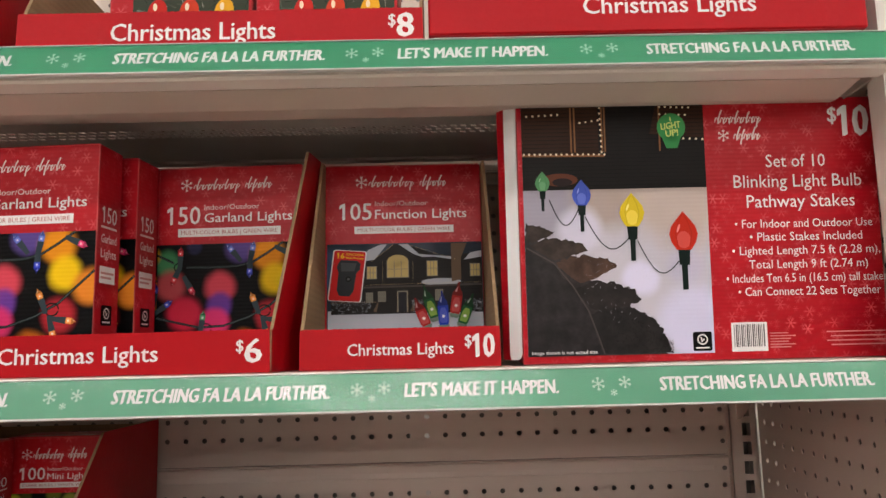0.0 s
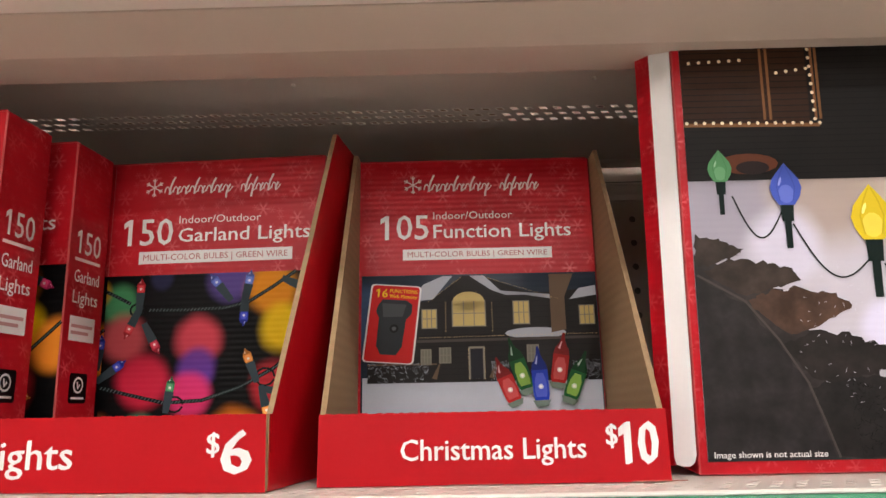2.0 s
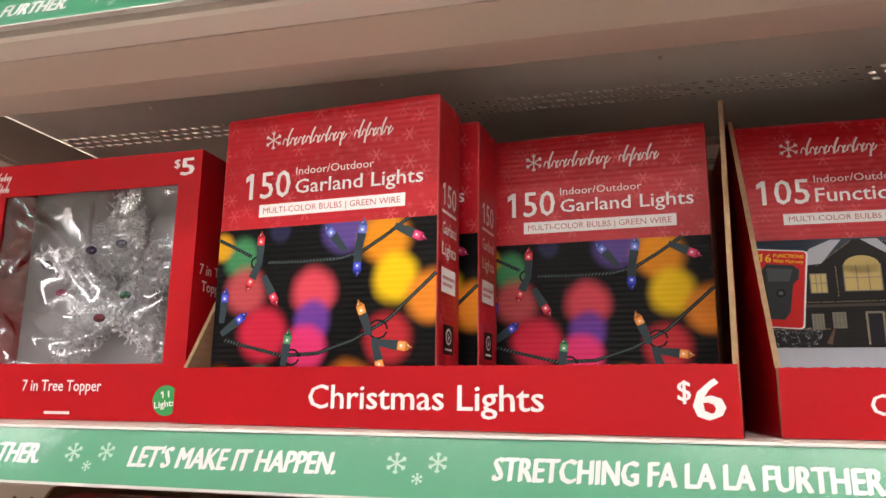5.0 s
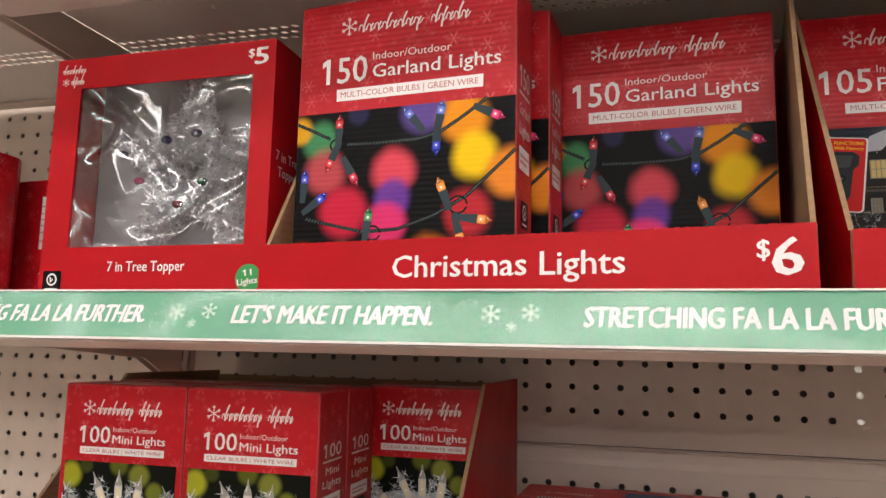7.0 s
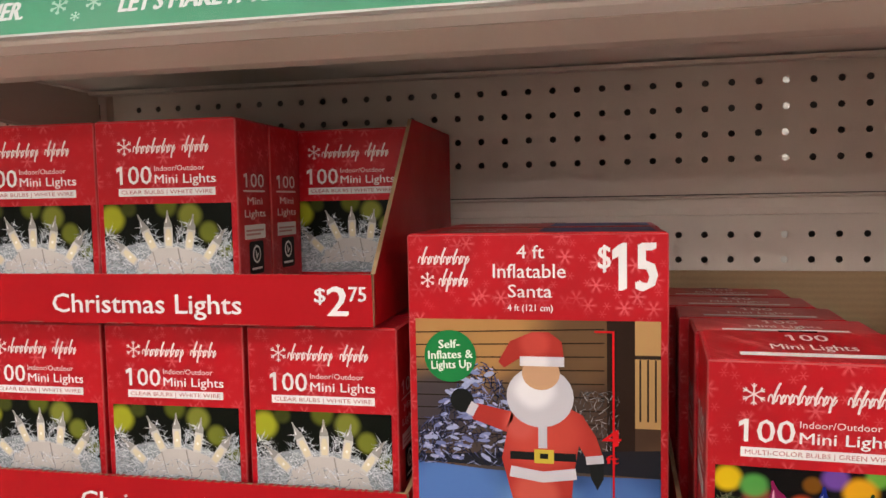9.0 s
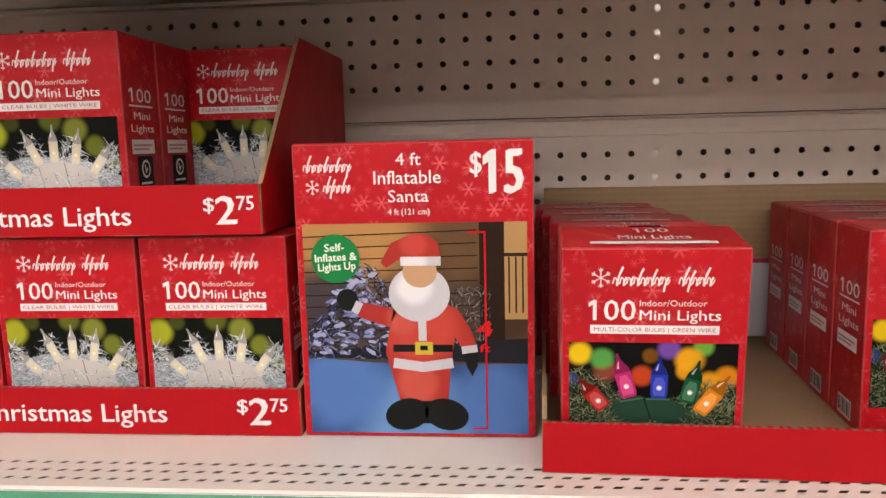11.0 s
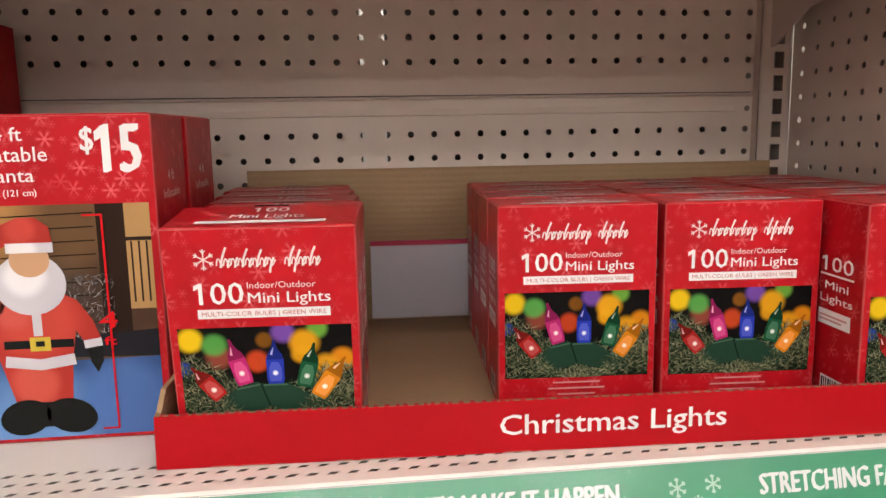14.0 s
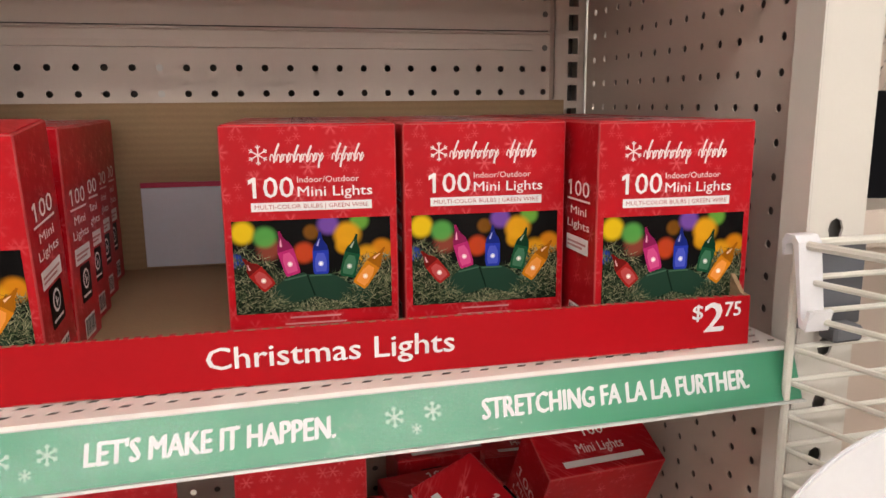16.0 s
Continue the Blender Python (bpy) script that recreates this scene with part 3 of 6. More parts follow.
def strip_text(channel, x0, x1):
    """The slogans and the snowflakes between them, each a print of its own."""
    def print_sheet():
        made = Sheet()
        made.level = 7
        return made
    pale = ink((0.46, 0.66, 0.54))
    for k in range(-4, 4):
        base = LETS + PERIOD * k
        for text, a, w in (("LET'S MAKE IT HAPPEN.", base, 0.132), ("STRETCHING FA LA LA FURTHER.", base + STRETCH - LETS, 0.1845)):
            if a > x0 and a + w < x1:
                sheet = print_sheet()
                write(sheet, text, a, a + w, -0.0052, 0.0121, WHITE, 0.045, 0.09)
                sheet.put("lettering", channel, "white slogan lettering")
        for fx in (base + 0.160, base - 0.046):
            if fx > x0 and fx + 0.035 < x1:
                for dx, z, r, wd in ((0.006, 0.0020, 0.0060, 0.0011), (0.029, 0.0030, 0.0056, 0.0011), (0.0185, -0.0060, 0.0032, 0.0008)):
                    sheet = print_sheet()
                    sheet.flake(fx + dx, z, r, pale, width=wd)
                    sheet.put("snowflake_print", channel, "pale green snowflake")


def shelf(z, x0, x1, front=0.645):
    """A steel shelf with slotted deck, rolled front lip, tilted price channel with a printed strip, and end brackets."""
    ob = thing("shelf", pose(0, 0, z), "beige steel shelf with a green printed price strip", "shelf", "gondola shelves")
    f = front
    cells, px = [], 0.0122
    n = int((x1 - x0) / px)
    hw = (x1 - x0) / n / 2
    for y_first in (f + 0.0155, 0.878):
        for r in range(3):
            y = y_first + 0.0122 * r
            if r % 2:
                cells += [(x0 + hw / 2, y, hw / 2, 0.0061, None), (x1 - hw / 2, y, hw / 2, 0.0061, None)]
            cells += [(x0 + hw * (2 * k + 1 + r % 2), y, hw, 0.0061, SLOT) for k in range(n - r % 2)]
    for ya, yb in ((f + 0.003, f + 0.0094), (f + 0.0460, 0.8719), (0.9085, 1.03)):
        cells.append(((x0 + x1) / 2, (ya + yb) / 2, (x1 - x0) / 2, (yb - ya) / 2, None))
    hang("deck", holed(cells, lambda u, v, d: (u, v, -d), 0.0005), DECK, ob, "pale slotted steel deck")
    # front lip with its return flange, and the folded beam behind it
    part("front_lip", prism([(f + 0.003, 0.0), (f - 0.0005, -0.004), (f - 0.0005, -0.0325), (f + 0.0025, -0.0345), (f + 0.026, -0.0345), (f + 0.026, -0.0332), (f + 0.003, -0.0330), (f + 0.0015, -0.0320), (f + 0.0015, -0.002)], "x", x0, x1), DECK, ob)
    part("stiffener", prism([(f + 0.0272, -0.0335), (f + 0.0272, -0.0350), (f + 0.062, -0.0395), (f + 0.068, -0.0402), (f + 0.074, -0.0398), (f + 0.112, -0.0355), (f + 0.117, -0.031), (f + 0.117, -0.0022), (f + 0.1155, -0.0022), (f + 0.1155, -0.0305), (f + 0.111, -0.0338), (f + 0.074, -0.0382), (f + 0.062, -0.0380)], "x", x0 + 0.004, x1 - 0.016), BEIGE, ob)
    # no shelf part: a dark sheet added so the front slots look shaded
    part("slot_shade_sheet", block(x0 + 0.003, f + 0.006, -0.0135, x1 - 0.018, f + 0.110, -0.0125), INNER_SHADE, ob)
    part("rear_channel", prism([(1.012, -0.0022), (1.012, -0.006), (1.028, -0.006), (1.028, -0.0022)], "x", x0 + 0.004, x1 - 0.004), BEIGE, ob)
    for bx in (x0 + 0.001, x1 - 0.003):
        part("bracket", prism([(f + 0.03, -0.003), (f + 0.03, -0.034), (f + 0.12, -0.037), (0.96, -0.052), (1.024, -0.085), (1.032, -0.085), (1.032, -0.003)], "x", bx, bx + 0.002), BEIGE, ob)
    for k in range(5):
        for dy in (0.0, 0.03):
            bm = bmesh.new()
            bmesh.ops.create_uvsphere(bm, u_segments=8, v_segments=5, radius=0.0018, matrix=Matrix.Translation((x0 + 0.155 + k * 0.235, 0.79 + dy, -0.0012)))
            part("spot_weld", bm, POST_WHITE, ob)
    # price channel, bottom edge leaning forward
    tilt = pose(0, f - 0.006, -0.0175, -22)
    ch = part("price_channel", prism([(0.0, -0.0180), (-0.0030, -0.0186), (-0.0030, -0.0170), (-0.0012, -0.0164), (0.0, -0.0164), (0.0, 0.0165), (-0.002, 0.0165), (-0.002, 0.0172), (0.0012, 0.0172), (0.0012, -0.0180)], "x", x0 - 0.001, x1), STRIP_CLEAR, ob, "clear plastic price channel", tilt)
    paper = Sheet()
    paper.rect(x0 + 0.001, -0.0162, x1 - 0.001, 0.0164, GREEN, 5)
    strip = paper.put("price_strip", ch, "green printed paper strip")
    strip_text(ch, x0, x1)
    cover = Sheet()
    cover.rect(x0 + 0.001, -0.0162, x1 - 0.001, 0.0164, STRIP_FILM, 14)
    cover.put("clear_cover", ch, "clear plastic cover").visible_shadow = False
    return ob


TOP, MID, LOW, FOOT = 1.7145, 1.4235, 1.0500, 0.700
for zs in (TOP, MID, LOW, FOOT):
    edge = 0.622 if zs == TOP else 0.645
    shelf(zs, BAY0 + 0.004, BAY1 - 0.004, edge)
    shelf(zs, -2.0, BAY0 - 0.004, edge)


# ---- cartons ----
WORN = surface("rubbed_red_edge", (0.50, 0.075, 0.075), 0.5, blotch=(35, 0.5), grain=(300, 0.2), tint=(0.42, 0.008, 0.014))


def carton_body(parent, w, d, h, mat, flap=True):
    bm = block(0, 0, 0, w, d, h, 0.0009)
    for f in bm.faces:
        f.material_index = 0 if max(abs(c) for c in f.normal) > 0.99 else 1
    body = part("carton", bm, [mat, WORN], parent)
    if flap:
        part("top_flap", block(0.0016, 0.0006, h - 0.0002, w - 0.0016, d - 0.0015, h + 0.0007, 0.0003), mat, parent)
        bm = block(w * 0.5 - 0.011, d - 0.0016, h - 0.001, w * 0.5 + 0.011, d + 0.0004, h + 0.001)
        part("tuck_slit", bm, BLACK, body)
    return body


def front_titles(parent, w, h, lay, count, kind, bar_text, seed=1):
    """The printed head of a light set: mark, count, kind and a white bar."""
    def sheet():
        made = Sheet()
        made.level = 2
        return made
    mark = sheet()
    script_mark(mark, lay["mark"][0] * w, lay["mark"][1] * w, lay["mark"][2] * h, lay["mark"][3] * h, CREAM, seed)
    mark.put("maker_mark", parent, "pale script maker's mark with a snowflake")
    title = sheet()
    write(title, count, lay["count"][0] * w, lay["count"][1] * w, lay["count"][2] * h, lay["count"][3] * h, WHITE, 0.01)
    write(title, "Indoor/Outdoor", lay["place"][0] * w, lay["place"][1] * w, lay["place"][2] * h, lay["place"][3] * h, CREAM, 0.0)
    write(title, kind, lay["kind"][0] * w, lay["kind"][1] * w, lay["kind"][2] * h, lay["kind"][3] * h, WHITE, 0.012)
    title.put("lettering", parent, "white printed front text")
    bar = sheet()
    b = lay["bar"]
    bar.rect(b[0] * w, b[2] * h, b[1] * w, b[3] * h, WHITE)
    m = (b[3] - b[2]) * h
    write(bar, bar_text, (b[0] + 0.02) * w, (b[1] - 0.02) * w, b[2] * h + m * 0.27, m * 0.48, ink((0.42, 0.10, 0.11)), 0.0, 0.0, 4)
    bar.put("label_bar", parent, "white bar with red lettering")


MINI = dict(mark=(0.16, 0.84, 0.835, 0.085), count=(0.150, 0.405, 0.680, 0.092), place=(0.425, 0.78, 0.745, 0.027),
            kind=(0.425, 0.855, 0.682, 0.045), bar=(0.16, 0.85, 0.618, 0.658))
BIG = dict(mark=(0.20, 0.82, 0.885, 0.062), count=(0.115, 0.335, 0.712, 0.090), place=(0.36, 0.72, 0.783, 0.026),
           kind=(0.36, 0.935, 0.720, 0.046), bar=(0.19, 0.86, 0.648, 0.690))


def side_print(parent, w, d, h, words, right=True, mark=True):
    s = Sheet()
    s.level = 2
    write(s, words[0], d * 0.18, d * 0.80, h * 0.655, h * 0.072, WHITE, 0.01)
    s.rect(d * 0.16, h * 0.630, d * 0.82, h * 0.640, CREAM)
    for k, word in enumerate(words[1:]):
        ln = min(0.64, 0.115 * len(word))
        write(s, word, d * (0.5 - ln / 2), d * (0.5 + ln / 2), h * (0.565 - 0.065 * k), h * 0.038, WHITE, 0.012)
    m = pose(w, 0, 0, 0, 0, 90) if right else pose(0, d, 0, 0, 0, -90)
    s.put("side_text", parent, "white printed side text", m)
    s = Sheet()
    s.level = 2
    s.rect(d * 0.16, h * 0.385, d * 0.80, h * 0.46, WHITE)
    s.rect(d * 0.2, h * 0.425, d * 0.74, h * 0.435, ink((0.55, 0.3, 0.3)), 4)
    s.rect(d * 0.2, h * 0.405, d * 0.64, h * 0.415, ink((0.55, 0.3, 0.3)), 4)
    s.put("side_label", parent, "white label with fine print", m)
    if mark:
        if right:
            s = Sheet()
            badge(s, d * 0.28, h * 0.20, d * 0.44)
            s.put("badge", parent, "black certification badge", m)
        s = Sheet()
        s.level = 2
        s.rect(d * 0.28, h * 0.03, d * 0.72, h * 0.13, WHITE)
        for k in range(9):
            s.rect(d * (0.31 + 0.045 * k), h * 0.045, d * (0.31 + 0.045 * k + (0.02 if k % 3 else 0.03)), h * 0.12, BLACK, 4)
        tagged(s.put("barcode", parent, "", m), "black and white barcode", kind="stuff")


def top_print(parent, w, d, h, count, kind):
    s = Sheet()
    s.level = 2
    write(s, count, w * 0.42, w * 0.62, d * 0.66, d * 0.2, CREAM, 0.01)
    write(s, kind, w * 0.32, w * 0.72, d * 0.36, d * 0.17, CREAM, 0.01)
    s.rect(w * 0.16, d * 0.14, w * 0.84, d * 0.25, WHITE)
    s.put("top_print", parent, "white printed top text", pose(0, 0, h + 0.0007, -90))


W_MINI, D_MINI, H_MINI = 0.114, 0.0575, 0.146
PIC = (0.044, 0.956, 0.147, 0.578)
GLOW_MULTI = soft_print("bokeh_print", (0.006, 0.005, 0.005), [
    (0.22, 0.69, 0.075, (0.24, 0.05, 0.03)), (0.44, 0.64, 0.065, (0.46, 0.05, 0.012)), (0.065, 0.88, 0.072, (0.68, 0.46, 0.008)),
    (0.20, 0.82, 0.070, (0.08, 0.30, 0.06)), (0.49, 0.86, 0.045, (0.16, 0.06, 0.005)), (0.60, 0.94, 0.065, (0.15, 0.06, 0.32)), (0.80, 0.97, 0.060, (0.12, 0.32, 0.04)),
    (0.70, 0.70, 0.055, (0.55, 0.26, 0.006)), (0.72, 0.82, 0.080, (0.64, 0.30, 0.008)), (0.945, 0.64, 0.07, (0.56, 0.20, 0.006)), (0.84, 0.55, 0.08, (0.62, 0.28, 0.008)), (0.02, 0.58, 0.045, (0.02, 0.05, 0.30))],
    ((PIC[1] - PIC[0]) * W_MINI, (PIC[3] - PIC[2]) * H_MINI))
GLOW_WHITE = soft_print("bokeh_print", (0.006, 0.008, 0.004), [
    (0.06, 0.82, 0.10, (0.34, 0.36, 0.02)), (0.50, 0.99, 0.08, (0.10, 0.12, 0.012)), (0.68, 0.86, 0.085, (0.20, 0.22, 0.03)), (0.82, 0.66, 0.07, (0.16, 0.18, 0.02)),
    (0.20, 0.95, 0.06, (0.05, 0.06, 0.01)), (0.95, 0.45, 0.06, (0.12, 0.14, 0.012))],
    ((PIC[1] - PIC[0]) * W_MINI, (PIC[3] - PIC[2]) * H_MINI))


def mini_picture(parent, multi):
    rnd = random.Random(5)
    pw, ph = (PIC[1] - PIC[0]) * W_MINI, (PIC[3] - PIC[2]) * H_MINI
    s = Sheet()
    s.rect(0, 0, pw, ph, GLOW_MULTI if multi else GLOW_WHITE, 1)
    if multi:
        tones = [(0.05, 0.08, 0.04), (0.10, 0.13, 0.06), (0.02, 0.04, 0.02), (0.20, 0.20, 0.11), (0.035, 0.07, 0.03), (0.30, 0.28, 0.17), (0.15, 0.17, 0.09)]
        s.shape([(0, 0), (pw, 0), (pw, ph * 0.42), (pw * 0.8, ph * 0.3), (pw * 0.55, ph * 0.34), (pw * 0.3, ph * 0.45), (0, ph * 0.5)], ink((0.015, 0.028, 0.014)), 2)
        needles(s, rnd, 0, 0, pw, ph * 0.78, 1500, tones, 0.0066, 3, 300, 70, lambda u: 0.62 + 0.3 * math.sin(7 * u + 1.2) * (1 - u * 0.6))
        s.shape([(pw * u, ph * v) for u, v in ((0.20, 0.14), (0.24, 0.26), (0.31, 0.37), (0.43, 0.43), (0.46, 0.405), (0.60, 0.405), (0.65, 0.37), (0.75, 0.25), (0.84, 0.22), (0.88, 0.12), (0.74, 0.06), (0.5, 0.16), (0.34, 0.08))], ink((0.026, 0.080, 0.048)), 5.2)
        for a, b in (((0.31, 0.355), (0.45, 0.40)), ((0.47, 0.39), (0.61, 0.39)), ((0.73, 0.265), (0.84, 0.205))):
            s.line([(pw * a[0], ph * a[1]), (pw * b[0], ph * b[1])], 0.0011, ink((0.07, 0.16, 0.10)), 5.4)
        s.line([(pw * 0.455, ph * 0.40), (pw * 0.50, ph * 0.17)], 0.0012, ink((0.010, 0.035, 0.02)), 5.4)
        needles(s, rnd, 0, 0, pw, ph * 0.5, 800, tones, 0.0060, 5.6, 240, 90, lambda u: 0.42 + 0.42 * math.cos(6.3 * u))
        for bx, bz, a, ln, tone in ((0.22, 0.28, 129, 0.0265, (0.34, 0.014, 0.012)), (0.37, 0.41, 106, 0.0310, (0.42, 0.018, 0.14)), (0.545, 0.405, 90, 0.0288, (0.015, 0.035, 0.36)),
                                    (0.71, 0.36, 76, 0.0300, (0.010, 0.115, 0.045)), (0.785, 0.255, 55, 0.0315, (0.60, 0.20, 0.006))):
            bulb(s, bx * pw, bz * ph, a, ln, 0.0106, tone, 8, False)
    else:
        tones = [(0.62, 0.64, 0.68), (0.54, 0.57, 0.61), (0.34, 0.37, 0.40), (0.74, 0.76, 0.80), (0.18, 0.20, 0.21), (0.44, 0.48, 0.52)]
        s.shape([(0, 0), (pw, 0), (pw, ph * 0.3), (pw * 0.7, ph * 0.52), (pw * 0.3, ph * 0.55), (0, ph * 0.42)], ink((0.30, 0.33, 0.35)), 2)
        needles(s, rnd, 0, 0, pw, ph * 0.82, 1300, tones, 0.0072, 3, 250, 90, lambda u: 0.62 + 0.16 * math.sin(math.pi * u) + 0.2 * math.sin(21 * u + 0.6))
        s.shape([(pw * u, ph * v) for u, v in ((0.22, 0.12), (0.27, 0.31), (0.34, 0.36), (0.40, 0.47), (0.57, 0.49), (0.66, 0.45), (0.76, 0.40), (0.82, 0.28), (0.86, 0.1), (0.5, 0.16))], ink((0.56, 0.52, 0.49)), 5.3)
        s.line([(pw * 0.58, ph * 0.47), (pw * 0.61, ph * 0.18)], 0.0010, ink((0.30, 0.27, 0.25)), 5.4)
        s.line([(pw * 0.38, ph * 0.44), (pw * 0.42, ph * 0.17)], 0.0010, ink((0.36, 0.33, 0.30)), 5.4)
        needles(s, rnd, 0, 0, pw, ph * 0.35, 300, tones, 0.006, 5.6, 300, 90)
        for bx, bz, a, ln in ((0.25, 0.30, 137, 0.0262), (0.40, 0.45, 116, 0.0295), (0.514, 0.475, 91, 0.0280), (0.665, 0.45, 80, 0.0272), (0.79, 0.33, 54, 0.0280)):
            bulb(s, bx * pw, bz * ph, a, ln, 0.0070, (0.62, 0.59, 0.55), 8, False, glow=(0.72, 0.64, 0.44))
    s.put("picture", parent, "printed photograph of a light string on pine" if multi else "printed photograph of clear bulbs on white pine", pose(PIC[0] * W_MINI, -0.0002, PIC[2] * H_MINI))


def mini_box(at, multi, face=True, sides=(True, True), label=""):
    tone = "multi-color" if multi else "clear"
    ob = thing("light_set_box", at, label or f"red carton of {tone} mini string lights", "box", f"{tone} mini light boxes")
    carton_body(ob, W_MINI, D_MINI, H_MINI, RED)
    if face:
        front_titles(ob, W_MINI, H_MINI, MINI, "100", "Mini Lights", "MULTI-COLOR BULBS | GREEN WIRE" if multi else "CLEAR BULBS | WHITE WIRE")
        s = Sheet()
        s.level = 2
        for k, ln in enumerate((0.3, 0.36, 0.24)):
            s.rect(W_MINI * (0.5 - ln / 2), H_MINI * (0.116 - 0.030 * k), W_MINI * (0.5 + ln / 2), H_MINI * (0.124 - 0.030 * k), ink((0.60, 0.28, 0.28)))
        s.put("small_print", ob, "small pale lines of print")
        mini_picture(ob, multi)
    for right in (True, False):
        if sides[0 if right else 1]:
            side_print(ob, W_MINI, D_MINI, H_MINI, ("100", "Mini", "Lights"), right)
    top_print(ob, W_MINI, D_MINI, H_MINI, "100", "Mini Lights")
    return ob


# ---- display trays ----
def tray(name, at, w, d, front, back, slope, label, titles, wall=0.0032, side=None):
    """A retail-ready tray of red board, brown inside: base, front lip, sloping sides, back."""
    ob = thing(name, at, label, "tray", "display trays")
    side = back if side is None else side
    part("tray_base", block(0.001, 0.001, 0.0, w - 0.001, d - 0.001, wall, 0.0004), BROWN, ob)
    panels = (("tray_front", prism([(0, 0), (w, 0), (w - 0.0006, front), (0.0006, front)], "y", 0.0, wall, 0)),
              ("tray_back", prism([(wall, wall), (w - wall, wall), (w - wall, back), (wall, back)], "y", d - wall, d, 1)))
    outline = [(wall, 0.0), (d, 0.0), (d, side), (slope, side), (wall + 0.004, front), (wall, front)]
    for nm, bm in panels:
        part(nm, bm, [BROWN, RED_TRAY], ob)
    part("tray_side", prism(outline, "x", 0.0, wall, 0), [BROWN, RED_TRAY], ob)
    part("tray_side", prism(outline, "x", w - wall, w, 1), [BROWN, RED_TRAY], ob)
    # perforated tear edge along the lip and a worn lower fold
    bm = bmesh.new()
    rnd = random.Random(int(w * 1e4))
    x = 0.004
    while x < w - 0.008:
        ln = rnd.uniform(0.002, 0.0042)
        block(x, -0.0003, front - 0.0008, x + ln, wall + 0.0002, front + rnd.uniform(0.0001, 0.0004), 0, bm)
        x += ln + rnd.uniform(0.0016, 0.005)
    tagged(part("torn_edge", bm, RED_TRAY, ob), "torn perforated edge", kind="stuff")
    bm = bmesh.new()
    x = 0.002
    while x < w - 0.02:
        ln = rnd.uniform(0.006, 0.03)
        if rnd.random() < 0.35:
            block(x, -0.0004, 0.0002, x + ln, 0.0004, rnd.uniform(0.0004, 0.0007), 0, bm)
        x += ln + 0.004
    tagged(part("worn_fold", bm, ink((0.46, 0.20, 0.15)), ob), "scuffed pale lower fold", kind="stuff")
    s = Sheet()
    s.level = 2
    for text, a, b, base, cap in titles[0]:
        write(s, text, a, b, base, cap, WHITE, 0.016)
    s.put("lettering", ob, "white printed tray lettering")
    if titles[1]:
        s = Sheet()
        s.level = 2
        price(s, *titles[1])
        s.put("price_mark", ob, "bold white printed price")
    return ob

LIFT = 0.0005   # what stands on a sheet of steel or board clears its paint


# ---- things on the middle shelf ----
W_BIG, D_BIG, H_BIG = 0.1730, 0.045, 0.2225
GARLAND = soft_print("garland_print", (0.005, 0.0045, 0.005), [
    (0.30, 0.98, 0.05, (0.02, 0.02, 0.06)), (0.12, 0.83, 0.085, (0.05, 0.22, 0.09)), (0.02, 0.9, 0.06, (0.6, 0.3, 0.01)), (0.15, 0.64, 0.10, (0.42, 0.06, 0.07)),
    (0.24, 0.40, 0.11, (0.50, 0.015, 0.045)), (0.60, 0.97, 0.10, (0.10, 0.06, 0.25)), (0.47, 0.63, 0.10, (0.62, 0.06, 0.09)), (0.47, 0.47, 0.08, (0.12, 0.04, 0.28)),
    (0.44, 0.32, 0.09, (0.62, 0.03, 0.14)), (0.78, 0.90, 0.11, (0.72, 0.26, 0.01)), (0.83, 0.68, 0.10, (0.80, 0.52, 0.005)), (0.97, 0.58, 0.10, (0.70, 0.22, 0.02)),
    (0.80, 0.36, 0.10, (0.42, 0.02, 0.03)), (0.24, 0.07, 0.10, (0.04, 0.36, 0.19)), (0.42, 0.02, 0.07, (0.55, 0.32, 0.01)), (0.64, 0.10, 0.11, (0.60, 0.16, 0.01)), (0.05, 0.12, 0.08, (0.2, 0.05, 0.01))],
    (W_BIG, 0.575 * H_BIG), 0.25)


def twisted(sheet, pts, width, level):
    """A printed twisted wire: a dark line with pale ticks."""
    sheet.line(pts, width, ink((0.012, 0.02, 0.02)), level)
    for (ax, az), (bx, bz) in zip(pts, pts[1:]):
        n = max(2, int(math.hypot(bx - ax, bz - az) / 0.0024))
        for k in range(n):
            f = (k + 0.5) / n
            x, z = ax + (bx - ax) * f, az + (bz - az) * f
            sheet.line([(x - width * 0.3, z - width * 0.35), (x + width * 0.3, z + width * 0.35)], width * 0.25, ink((0.12, 0.16, 0.16)), level + 0.5)


